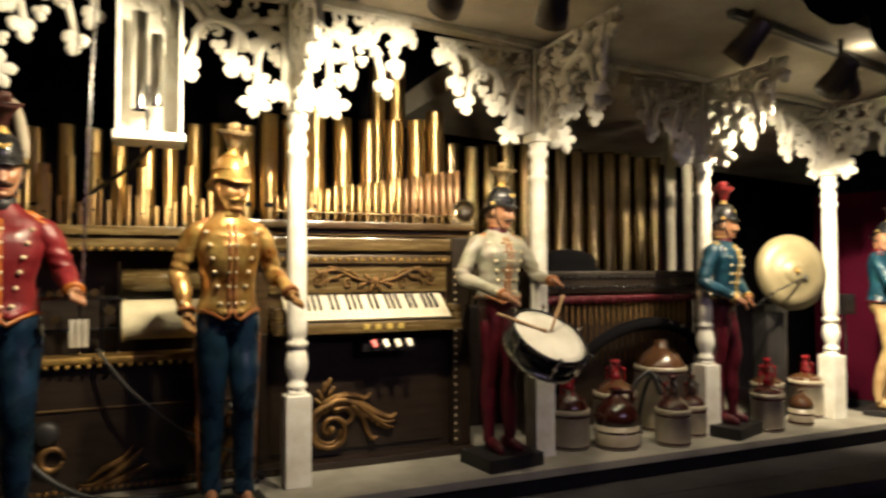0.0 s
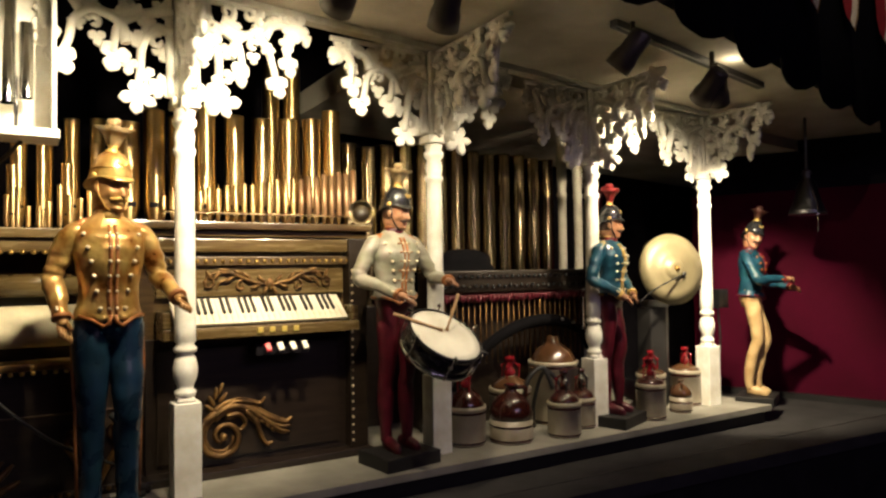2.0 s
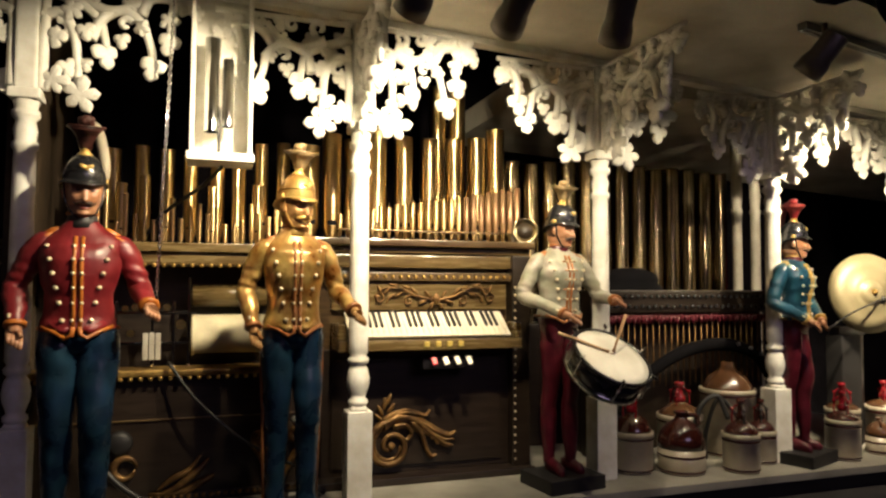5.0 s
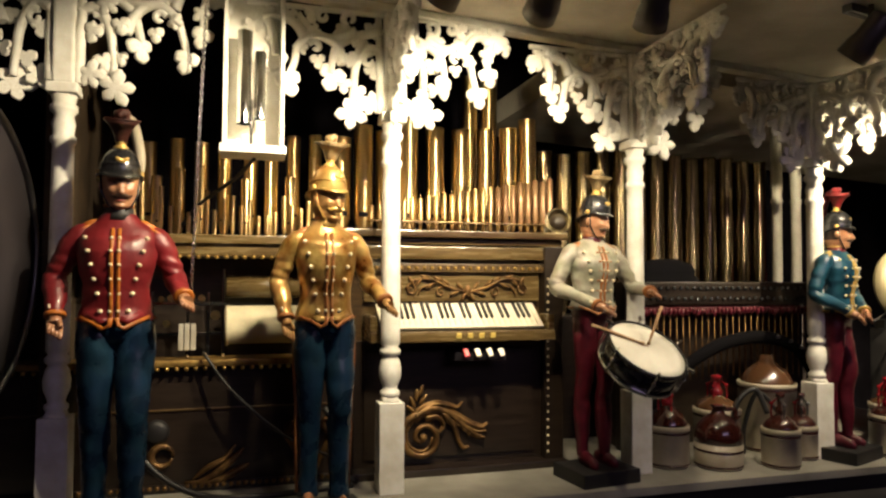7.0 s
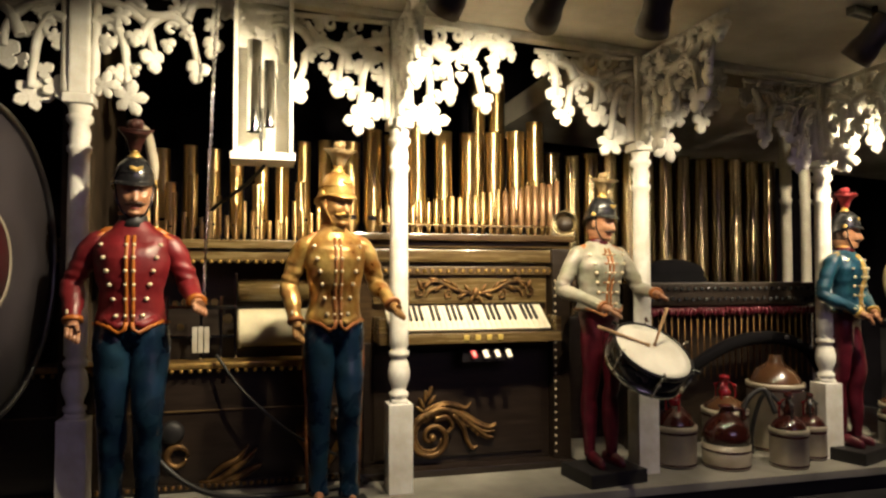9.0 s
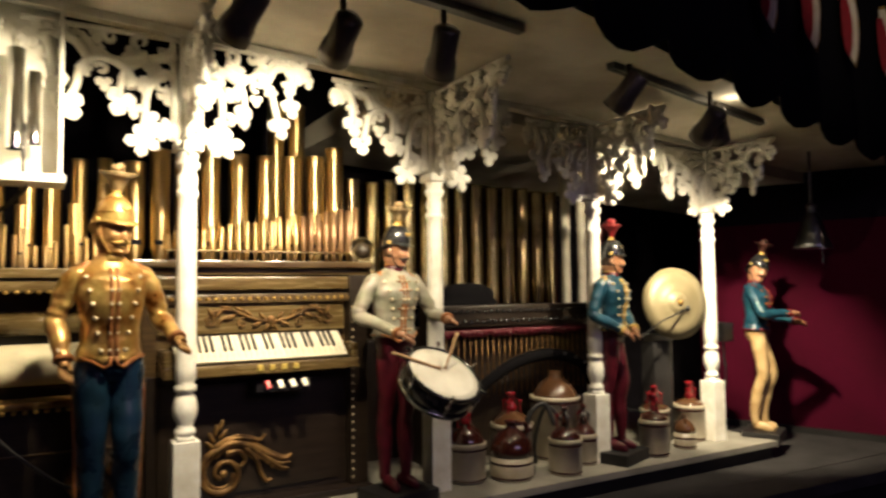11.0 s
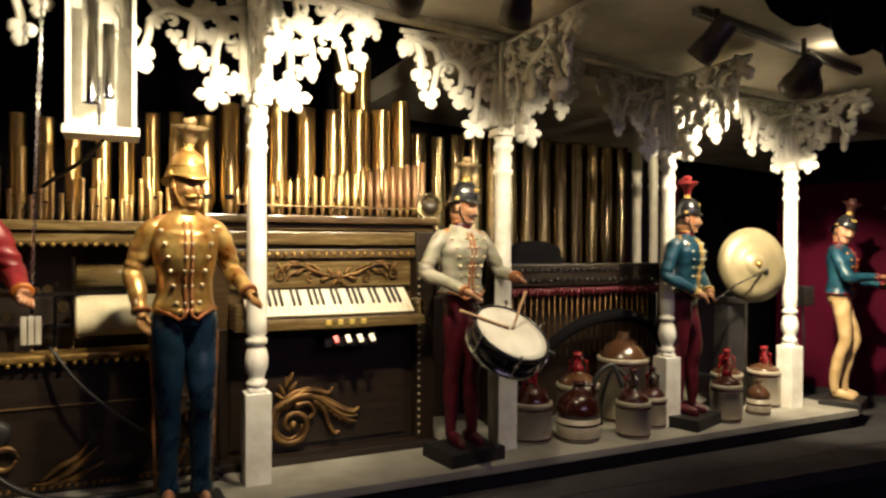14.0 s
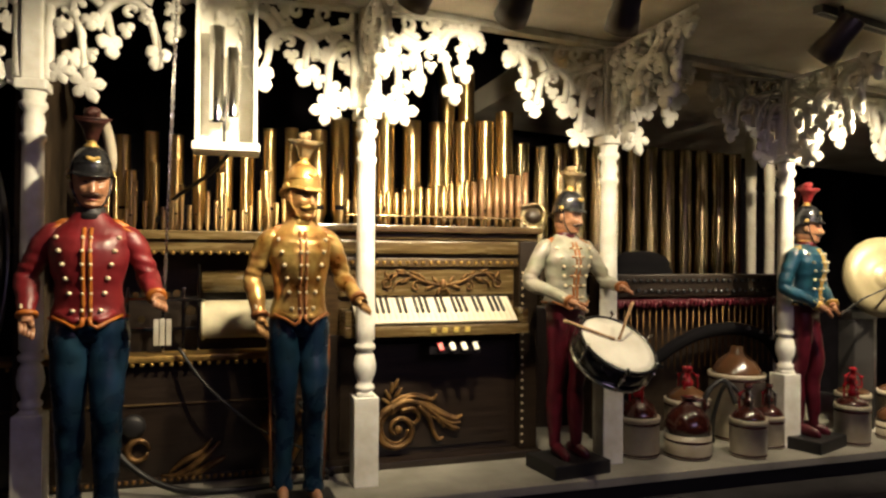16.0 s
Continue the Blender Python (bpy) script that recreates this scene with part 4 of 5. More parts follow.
    def shell(a, t, out=0.0):
        c = math.cos(t * math.pi / 2) ** 0.72
        flare = 0.010 * (1 - t) ** 6 * (0.5 - 0.5 * math.cos(a))
        return Vector(((0.0605 * c + flare + out) * math.sin(a), 0.006 - (0.0715 * c + flare + out) * math.cos(a), rim(a) + (0.192 - rim(a)) * math.sin(t * math.pi / 2)))

    rings(bm, [[shell(a, t) for a in turns] for t in (0, 0.04, 0.1, 0.2, 0.32, 0.45, 0.58, 0.7, 0.8, 0.89, 0.96, 0.995)], HELM)
    tube(bm, [shell(a, 0.01, 0.002) for a in turns], 0.0036, 6, HELM, closed=True)
    tube(bm, [shell(a, 0.26, 0.001) for a in turns], 0.0022, 6, HELM, closed=True)
    fan = [-1.15 + 2.3 * k / 16 for k in range(17)]
    rings(bm, [[shell(a, 0.02, o * max(0.05, math.cos(a * 1.30)) - 0.002) + Vector((0, 0, z - 0.45 * o * max(0, math.cos(a * 1.3)))) for a in fan] for o, z in ((0.0, 0.004), (0.012, 0.003), (0.021, 0.0), (0.020, -0.004), (0.0, -0.003))], HELM, False, True, True)
    for sx in (-1, 1):
        ball(bm, shell(sx * 0.14, 0.36, 0.001), 0.010, BADGE, 8, (1.5, 0.4, 0.7), pose(0, 0, 0, 0, -sx * 28, 0))
        lathe(bm, [(0.012, 0), (0.012, 0.003), (0.006, 0.006), (0.002, 0.007)], 12, mat=BADGE, m=Matrix.Translation(shell(sx * 1.45, 0.06, -0.001)) @ pose(0, 0, 0, 0, sx * 90, 0))
    ball(bm, shell(0, 0.33, 0.001), 0.0065, BADGE, 8, (0.8, 0.5, 1.3))
    # socket, four-sided cup of the plume, its plate and pompon
    g = plume_size
    lathe(bm, [(0.021, 0.186), (0.023, 0.193), (0.015, 0.197), (0.014, 0.205), (0.019, 0.210)], 14, (0, 0.006, 0), BADGE)
    quarter = Matrix.Translation((0, 0.006, 0.208)) @ pose(0, 0, 0, 0, 0, 45) @ Matrix.Diagonal((g, g, g, 1))
    lathe(bm, [(0.020, 0), (0.023, 0.012), (0.031, 0.030), (0.044, 0.046), (0.058, 0.056), (0.052, 0.058)], 4, mat=PLUM, m=quarter)
    lathe(bm, [(0.058, 0.056), (0.063, 0.058), (0.063, 0.062), (0.020, 0.064)], 4, mat=PLUM, m=quarter)
    for k in range(9):
        ang = 2.4 * k
        ball(bm, (0.010 * g * math.cos(ang), 0.012 + 0.010 * g * math.sin(ang), 0.208 + g * (0.072 + 0.004 * (k % 3))), 0.0125 * g, PLUM, 8)
    if tail:
        hang = curve([(0.0, 0.020, 0.208 + 0.070 * g), (0.030 * g, 0.050, 0.208 + 0.060 * g), (0.060, 0.070, 0.190), (0.066, 0.066, 0.130), (0.058, 0.064, 0.085)], 6)
        tube(bm, hang, [0.007 + 0.010 * math.sin(math.pi * min(1, (k + 2) / len(hang))) for k in range(len(hang))], 9, TAIL)
    neck = Matrix.Translation((0, 0, up + 0.985))
    bmesh.ops.transform(bm, verts=[v for v in bm.verts if v not in body], matrix=neck @ Matrix.Diagonal((1 / broad, 1 / 0.95, 1, 1)) @ Matrix.Rotation(radians(head_turn), 4, "Z") @ Matrix.Rotation(radians(head_roll), 4, "Y") @ Matrix.Rotation(radians(head_pitch), 4, "X"))
    # carved cloth folds
    bm.normal_update()
    for v in bm.verts:
        kinds = {f.material_index for f in v.link_faces}
        p = v.co * 1.0 + Vector((at[0] * 7, at[1], 0))
        if kinds == {COAT}:
            crease = 0.0028 * math.sin(v.co.z * 190 + v.co.x * 60) * math.exp(-((v.co.z - up - 0.80) / 0.045) ** 2) if abs(v.co.x) > 0.128 else 0.0
            v.co += v.normal * crease
            v.co += v.normal * (0.0060 * noise.noise(Vector((p.x * 11, p.y * 11, p.z * 30))) + 0.0016 * noise.noise(Vector((p.x * 40, p.y * 40, p.z * 80))))
        elif kinds == {LEG}:
            v.co += v.normal * (0.0045 * noise.noise(Vector((p.x * 12, p.y * 12, p.z * 20))) + 0.0012 * noise.noise(Vector((p.x * 40, p.y * 40, p.z * 60))))
    ob = solid("bandsman_figure", bm, mats, label, "figure", group="carved bandsmen on the stage")
    ob.matrix_basis = pose(*at, 0, 0, turn) @ Matrix.Diagonal((scale * broad, scale * 0.95, scale, 1))
    return ob


figure("painted wooden bandsman in red coat and blue trousers", (-0.20, 2.56, STAGE), 4, 1.02, REDCOAT, BLUECLOTH, ORANGETRIM, BLACKHELM, (-0.165, -0.060, 0.610), (0.210, -0.160, 0.690), 0.015, PLUME, SKIN, PEARL, broad=0.98, head_turn=10, collar=BLACKPAINT,
       right_elbow=(0.172, 0.01, 0.765), left_elbow=(-0.180, 0.03, 0.765), hem_z=0.610, shoulder=0.912, plume_size=1.15, tail=STONEWARE)
figure("painted wooden bandsman in gold coat and blue trousers", (0.465, 2.565, STAGE), 4, 1.0, GOLDCOAT, BLUECLOTH, BRONZETRIM, GOLDCOAT, (-0.150, -0.06, 0.595), (0.212, -0.155, 0.670), 0.015, TANPLUME, SKIN, PEARL, bars=False, stripe=BRONZETRIM, head_turn=24, skin=GILTSKIN, hair=GOLDTRIM,
       right_elbow=(0.172, 0.01, 0.765), hem_z=0.617, shoulder=0.932)
figure("painted wooden drummer in pale grey coat with maroon tights", (1.555, 2.67, STAGE), 8, 0.925, GREYCOAT, CRIMSON, BRONZETRIM, BLACKHELM, (-0.085, -0.215, 0.625), (0.160, -0.225, 0.705), 0.055, TANPLUME, CRIMSON, PEARL, tights=True, collar=CRIMSON,
       left_elbow=(-0.185, 0.01, 0.73), right_elbow=(0.20, -0.03, 0.735), head_turn=20, bars=True, hem_z=0.652, shoulder=0.940, broad=0.97)
figure("painted wooden cymbal player in teal coat with crimson tights", (2.80, 2.68, STAGE), 20, 0.90, TEALCOAT, CRIMSON, GOLDTRIM, BLACKHELM, (-0.060, -0.125, 0.600), (0.030, -0.135, 0.605), 0.055, REDCOAT, CRIMSON, PEARL, tights=True, collar=REDCOAT,
       left_elbow=(-0.185, 0.02, 0.72), right_elbow=(0.17, 0.0, 0.72), head_turn=20, bars=True, broad=0.98, hem_z=0.640, shoulder=0.950, head_pitch=3, plume_size=1.15, tail=REDCOAT)
figure("painted wooden bell ringer in blue coat and cream tights", (3.93, 2.66, STAGE - 0.02), 26, 0.875, TEALCOAT, CREAMTIGHT, REDCOAT, BLACKHELM, (-0.030, -0.250, 0.745), (0.060, -0.275, 0.675), 0.05, PLUME, CREAMTIGHT, ORANGETRIM, tights=True, collar=REDCOAT,
       left_elbow=(-0.17, -0.08, 0.745), right_elbow=(0.17, -0.08, 0.72), head_turn=-46, broad=1.0, hem_z=0.640, shoulder=0.950, head_pitch=4, head_roll=16, knee=0.045, tail=TANPLUME)


# ---- instruments ----
drum = thing("snare_drum", "black snare drum with a pale worn skin, slung before the drummer", "drum", (1.665, 2.435, 0.955))
drum.matrix_basis = pose(1.655, 2.435, 0.942, 36, 10, 0)
bm = bmesh.new()
lathe(bm, [(0.150, -0.085), (0.155, -0.082), (0.155, -0.005), (0.148, -0.002)], 40)
part("shell", bm, BLACKHELM, drum)
bm = bmesh.new()
lathe(bm, [(0.149, -0.004), (0.150, 0.004), (0.12, 0.0055), (0.05, 0.006), (0.003, 0.006)], 40)
part("skin", bm, DRUMSKIN, drum, "pale worn drum skin")
for z in (0.0, -0.086):
    bm = bmesh.new()
    rings(bm, [[Vector((r * math.cos(a), r * math.sin(a), z + dz)) for a in [2 * math.pi * k / 40 for k in range(40)]] for r, dz in ((0.151, -0.008), (0.160, -0.008), (0.161, 0.008), (0.152, 0.010))], 0, False, True, True)
    part("hoop", bm, CHROME if z else BLACKHELM, drum, "bright metal hoop" if z else "")
for k in range(6):
    a = radians(20 + 60 * k)
    bm = bmesh.new()
    tube(bm, [(0.166 * math.cos(a), 0.166 * math.sin(a), -0.09), (0.166 * math.cos(a), 0.166 * math.sin(a), 0.022)], 0.0032, 8)
    ball(bm, (0.166 * math.cos(a), 0.166 * math.sin(a), -0.025), 0.009, segs=8)
    part("tension_rod", bm, CHROME, drum)
    bm = bmesh.new()
    box(bm, -0.013, 0.013, -0.003, 0.003, -0.004, 0.010, 0.002, m=Matrix.Translation((0.170 * math.cos(a), 0.170 * math.sin(a), 0.018)) @ pose(0, 0, 0, 0, 0, 30 + 60 * k))
    part("wing_nut", bm, CHROME, drum)


def stick(a, b, name, label, tip=0.0075):
    a, b = Vector(a), Vector(b)
    bm = bmesh.new()
    pts = [a + (b - a) * k / 8 for k in range(9)]
    tube(bm, pts, [0.0068, 0.0068, 0.0066, 0.0064, 0.006, 0.0055, 0.005, 0.0045, tip], 8)
    return solid(name, bm, DRUMSTICK, label, "drumstick", group="drumsticks")


stick((1.455, 2.49, 1.035), (1.645, 2.44, 0.965), "drumstick", "pale wooden drumstick in the drummer's fist")
stick((1.730, 2.45, 1.105), (1.665, 2.44, 0.962), "drumstick", "pale wooden drumstick in the drummer's fist")

cym = thing("cymbal_pair", "pair of large dull cream-bronze cymbals on a dark stand", "cymbals", (3.345, 2.75, 1.185))
cym.matrix_basis = pose(3.345, 2.75, 1.185, 84, 7, -16)
for z, nm in ((0.014, "cymbal"), (-0.016, "cymbal")):
    bm = bmesh.new()
    s = 1 if z > 0 else -1
    lathe(bm, [(0.200, z - s * 0.010), (0.201, z - s * 0.008), (0.13, z + s * 0.004), (0.065, z + s * 0.012), (0.055, z + s * 0.026), (0.035, z + s * 0.036), (0.004, z + s * 0.038), (0.004, z + s * 0.034), (0.05, z + s * 0.018), (0.12, z), (0.198, z - s * 0.012)], 48, cap=False)
    part(nm, bm, CYMBALM, cym)
bm = bmesh.new()
ball(bm, (0, 0, 0.055), 0.016, segs=10)
part("strap_knot", bm, GILT, cym)
stand = thing("cymbal_stand", "dark grey painted stand under the cymbals", "stand", (3.30, 2.86, STAGE))
bm = bmesh.new()
box(bm, -0.065, 0.065, -0.05, 0.05, 0.0, 0.56, 0.006)
part("column", bm, BLACKPAINT, stand)
bm = bmesh.new()
box(bm, 0.085, 0.115, -0.02, 0.02, 0.0, 0.60, 0.004)
box(bm, -0.06, 0.12, -0.03, 0.03, 0.56, 0.60, 0.004)
part("arm", bm, STEEL, stand)
bm = bmesh.new()
tube(bm, [(2.86, 2.545, 1.025), (3.10, 2.64, 1.09), (3.385, 2.705, 1.155)], 0.0045, 8)
ball(bm, (3.385, 2.70, 1.157), 0.016, segs=10)
solid("beater", bm, RUBBER, "thin dark beater reaching to the cymbals", "beater")

# small horn dish on the piano's end
horn = thing("horn_dish", "small dark round horn with a brass rim on the piano top", "horn", (1.505, 2.90, 1.405))
bm = bmesh.new()
tube(bm, [(0, 0.0, 0.0), (0, 0.02, 0.03), (0, 0.015, 0.055)], 0.012, 10)
part("stem", bm, GILT, horn)
bm = bmesh.new()
lathe(bm, [(0.018, -0.05), (0.03, -0.02), (0.055, 0.0), (0.058, 0.004), (0.052, 0.004), (0.028, -0.016), (0.012, -0.03)], 24, m=Matrix.Translation((0, -0.01, 0.055)) @ pose(0, 0, 0, 82, 0, -22), cap=False)
part("bell_mouth", bm, OLDBRASS, horn)
bm = bmesh.new()
lathe(bm, [(0.036, -0.014), (0.036, -0.010), (0.004, -0.006)], 20, m=Matrix.Translation((0, -0.01, 0.055)) @ pose(0, 0, 0, 82, 0, -22))
part("dial", bm, WALNUT, horn)

# chime rack behind the jugs
rack = thing("chime_rack", "dark studded chime rack with thin hanging metal rods", "chimes", (0, 0, STAGE))
bm = bmesh.new()
box(bm, 1.90, 2.98, 2.965, 3.06, 1.085 + Z, 1.195 + Z, 0.008)
part("rail", bm, WALNUT, rack)
bm = bmesh.new()
ball(bm, (0, 0, 0), 0.011, segs=8)
KNOB = mesh_of(bm, "knob", BLACKHELM)
for k in range(29):
    part("knob", KNOB, None, rack, at=(1.92 + 0.036 * k, 2.960, 1.165 + Z))
    part("knob", KNOB, None, rack, at=(1.94 + 0.036 * k, 2.957, 1.118 + Z - 0.006 * (k % 2)))
bm = bmesh.new()
box(bm, 1.90, 2.98, 2.965, 3.02, 1.050 + Z, 1.075 + Z, 0.008)
part("felt", bm, CRIMSON, rack, "dark red felt strip")
bm = bmesh.new()
tube(bm, [(0, 0, 0.012), (0.001, -0.002, 0), (-0.001, 0.001, -0.014), (0.001, 0, -0.026)], [0.006, 0.011, 0.009, 0.004], 7)
TUFT = mesh_of(bm, "felt_tuft", CRIMSON)
tuft_rng = random.Random(21)
for k in range(48):
    part("felt_tuft", TUFT, None, rack, at=Matrix.Translation((1.915 + 0.0222 * k, 2.962, 1.062 + Z + tuft_rng.uniform(-0.006, 0.006))) @ pose(0, 0, 0, tuft_rng.uniform(-20, 20), tuft_rng.uniform(-25, 25), 0))
bm = bmesh.new()
tube(bm, [(0, 0, -0.31), (0, 0, 0)], 0.0034, 8)
ROD = mesh_of(bm, "rod", OLDGILT)
for k in range(30):
    part("rod", ROD, None, rack, at=(1.92 + 0.035 * k, 2.985, 1.05 + Z - 0.012 * (k % 2)))
for x in (1.88, 2.98):
    bm = bmesh.new()
    box(bm, x, x + 0.03, 2.97, 3.06, 0, 1.19 + Z, 0.004)
    part("upright", bm, WALNUT, rack)
bm = bmesh.new()
box(bm, 1.90, 2.98, 3.08, 3.10, 0.0, 1.08 + Z)
part("back_board", bm, WALNUT, rack)
# black bellows on top of the rack
bm = bmesh.new()
lathe(bm, [(0.20, 0.0), (0.20, 0.06), (0.185, 0.075), (0.195, 0.09), (0.19, 0.13), (0.165, 0.15), (0.175, 0.165), (0.15, 0.20), (0.08, 0.225), (0.01, 0.23)], 28, m=Matrix.Translation((2.24, 3.19, 1.08)) @ Matrix.Diagonal((1.0, 0.42, 1, 1)))
solid("bellows", bm, VELVET, "black cloth bellows above the chime rack", "bellows")
bm = bmesh.new()
box(bm, 1.9, 2.98, 3.10, 3.28, STAGE, 1.08, 0.004)
solid("bellows_shelf", bm, WALNUT, "dark wooden shelf box behind the chimes", "shelf")
# black arched hose with lumps above the jugs
bm = bmesh.new()
arch = curve([(1.98, 2.90, 0.62), (2.12, 2.90, 0.78), (2.35, 2.91, 0.90), (2.60, 2.92, 0.93), (2.80, 2.93, 0.87), (2.90, 2.94, 0.74)], 8)
tube(bm, arch, [0.017 + 0.015 * math.sin(math.pi * k / (len(arch) - 1)) for k in range(len(arch))], 10)
arch_hose = solid("air_hose", bm, VELVET, "thick black arched air hose behind the jugs", "hose", group="black air hoses")
for k in range(5):
    p = arch[26 + 3 * k] if 26 + 3 * k < len(arch) else arch[-1]
    bm = bmesh.new()
    ball(bm, (0, 0, 0), 0.010, segs=8)
    part("valve_knob", bm, STEEL, arch_hose, at=(p.x, p.y - 0.036, p.z + 0.010))


# ---- stoneware jugs on the stage ----
def jug(x, y, r, h, glaze, label, shoulder=0.5, crock=True, fitting=True, red=False):
    t = thing("stoneware_jug", label, "jug", (x, y, STAGE), random.Random(int(x * 999)).uniform(0, 360), group="stoneware jugs on the stage")
    bm = bmesh.new()
    if crock:
        lathe(bm, [(r * 0.93, 0), (r * 0.97, 0.006), (r, 0.02), (r, h - 0.022), (r * 1.035, h - 0.020), (r * 1.035, h - 0.002), (r * 0.97, h), (r * 0.9, h - 0.004)], 28)
    else:
        lathe(bm, [(r * 0.93, 0), (r * 0.98, 0.008), (r, 0.02), (r, h)], 28)
    part("body", bm, STONEWARE, t)
    bm = bmesh.new()
    d = shoulder * r
    if crock:
        lathe(bm, [(r * 0.93, h - 0.004), (r * 0.90, h + 0.008), (r * 0.70, h + d * 0.55), (r * 0.40, h + d * 0.85), (r * 0.26, h + d), (r * 0.24, h + d + 0.03)], 24)
    else:
        lathe(bm, [(r * 1.002, h), (r * 0.99, h + d * 0.35), (r * 0.86, h + d * 0.72), (r * 0.60, h + d * 1.05), (r * 0.32, h + d * 1.25), (r * 0.24, h + d * 1.35), (r * 0.24, h + d * 1.5), (r * 0.31, h + d * 1.53), (r * 0.31, h + d * 1.62), (r * 0.2, h + d * 1.64)], 28)
    part("shoulder", bm, glaze, t, "glossy glazed shoulder")
    bm = bmesh.new()
    lathe(bm, [(r * 1.004, 0.010), (r * 1.010, 0.012), (r * 1.010, 0.017), (r * 1.002, 0.019)], 28)
    part("band", bm, BROWNGLAZE, t, "thin dark glaze band")
    bm = bmesh.new()
    lathe(bm, [(r * 1.004, h - 0.034), (r * 1.012, h - 0.032), (r * 1.012, h - 0.026), (r * 1.002, h - 0.024)], 28)
    part("band", bm, BROWNGLAZE, t, "thin dark glaze band")
    if not crock:
        bm = bmesh.new()
        tube(bm, curve([(r * 0.30, 0, h + d * 1.42), (r * 0.72, 0, h + d * 1.40), (r * 0.80, 0, h + d * 0.95)], 5), r * 0.10, 8)
        part("handle", bm, glaze, t)
    if fitting:
        top = h + d * (1.0 if crock else 1.6)
        rng = random.Random(int(y * 977 + x * 77))
        m = REDGLASS if red else BROWNGLAZE
        bm = bmesh.new()
        lathe(bm, [(r * 0.26, top - 0.005), (r * 0.30, top + 0.02), (r * 0.18, top + 0.035), (r * 0.15, top + 0.07), (r * 0.24, top + 0.075), (r * 0.24, top + 0.09), (r * 0.1, top + 0.095)], 14)
        part("stopper", bm, m, t, "glossy dark red stopper" if red else "")
        for k in range(3):
            a = 2.1 * k + rng.random()
            bm = bmesh.new()
            px, py = r * 0.45 * math.cos(a), r * 0.45 * math.sin(a)
            tube(bm, curve([(px, py, h + d * 0.4), (px, py, top + 0.03), (px * 0.6, py * 0.6, top + 0.06), (0, 0, top + 0.065)], 4), 0.0042, 7)
            ball(bm, (px, py, top + 0.045), 0.010, segs=7)
            part("air_pipe", bm, REDGLASS if (red or k == 0) else STEEL, t)
    return t


jug(1.955, 2.755, 0.090, 0.175, BROWNGLAZE, "grey stoneware crock with dark domed stopper", 0.9, red=True)
jug(2.155, 2.680, 0.100, 0.105, BROWNGLAZE, "short jug with glossy brown shoulder over pale base", 0.95, crock=False, fitting=False)
jug(2.285, 2.860, 0.102, 0.21, TANGLAZE, "pale stoneware crock with amber dome", 0.55, red=True)
jug(2.585, 2.885, 0.128, 0.315, TANGLAZE, "largest pale stoneware crock with tan dome", 0.75, fitting=False)
jug(2.415, 2.610, 0.078, 0.165, BROWNGLAZE, "small grey crock crowded with dark valve pipes", 0.7, red=False)
jug(2.610, 2.700, 0.066, 0.15, BROWNGLAZE, "small grey crock with dark brown top", 0.7)
jug(3.035, 2.640, 0.076, 0.185, BROWNGLAZE, "grey crock with red lacquered valve pipes", 0.5, red=True)
jug(3.215, 2.800, 0.080, 0.20, TANGLAZE, "pale stoneware crock with red valve pipes", 0.4, red=True)
jug(3.480, 2.785, 0.086, 0.20, TANGLAZE, "pale stoneware crock with red stopper beside the end post", 0.4, red=True)
jug(3.290, 2.660, 0.060, 0.085, TANGLAZE, "little tan jug with a narrow neck", 0.9, crock=False, fitting=False)


def hose(pts, r, label, mat=RUBBER):
    bm = bmesh.new()
    tube(bm, curve(pts, 8), r, 8)
    return solid("air_hose", bm, mat, label, "hose", "black air hoses")


hose([(2.41, 2.68, 0.62), (2.38, 2.72, 0.72), (2.30, 2.74, 0.66), (2.29, 2.75, 0.52), (2.33, 2.76, 0.42)], 0.012, "black rubber hose looping beside a crock")
hose([(2.50, 2.70, 0.60), (2.42, 2.75, 0.70), (2.37, 2.78, 0.55), (2.38, 2.80, 0.42)], 0.010, "black rubber hose looping beside a crock")
hose([(0.05, 2.84, 0.93), (0.15, 2.78, 0.80), (0.30, 2.76, 0.66), (0.42, 2.78, 0.58), (0.55, 2.84, 0.50), (0.60, 2.88, 0.43)], 0.006, "thin dark hose sagging across the cabinet front")
hose([(-0.22, 2.83, 0.66), (-0.10, 2.78, 0.52), (0.05, 2.74, 0.44), (0.25, 2.73, 0.422), (0.60, 2.78, 0.422)], 0.011, "black rubber hose lying along the stage")
hose([(0.62, 2.80, 0.425), (0.52, 2.78, 0.50), (0.55, 2.82, 0.62), (0.50, 2.86, 0.70)], 0.013, "dark curled hose behind the gold figure")
hose([(3.72, 2.78, 0.95), (3.70, 2.76, 0.75), (3.66, 2.78, 0.55), (3.60, 2.80, 0.424)], 0.008, "grey hose hanging behind the bell ringer", STEEL)
hose([(3.78, 2.78, 0.95), (3.79, 2.78, 0.70), (3.74, 2.80, 0.50), (3.64, 2.82, 0.423)], 0.006, "grey hose hanging behind the bell ringer", STEEL)
hose([(3.02, 2.90, 0.422), (3.00, 2.92, 0.62), (3.04, 2.94, 0.85), (3.02, 2.95, 1.0)], 0.012, "pale upright hose behind the crimson tights", STONEWARE)
hose([(3.10, 2.92, 0.422), (3.09, 2.93, 0.62), (3.12, 2.95, 0.82), (3.08, 2.95, 0.98)], 0.012, "pale upright hose behind the crimson tights", STONEWARE)
bm = bmesh.new()
for k in range(7):
    box(bm, 3.74 + 0.012 * k, 3.752 + 0.012 * k, 2.74, 2.82, 0.95 + 0.008 * (k % 3), 1.06 - 0.01 * (k % 2), 0.003)
solid("valve_block", bm, STEEL, "grey metal valve block behind the bell ringer", "valve")


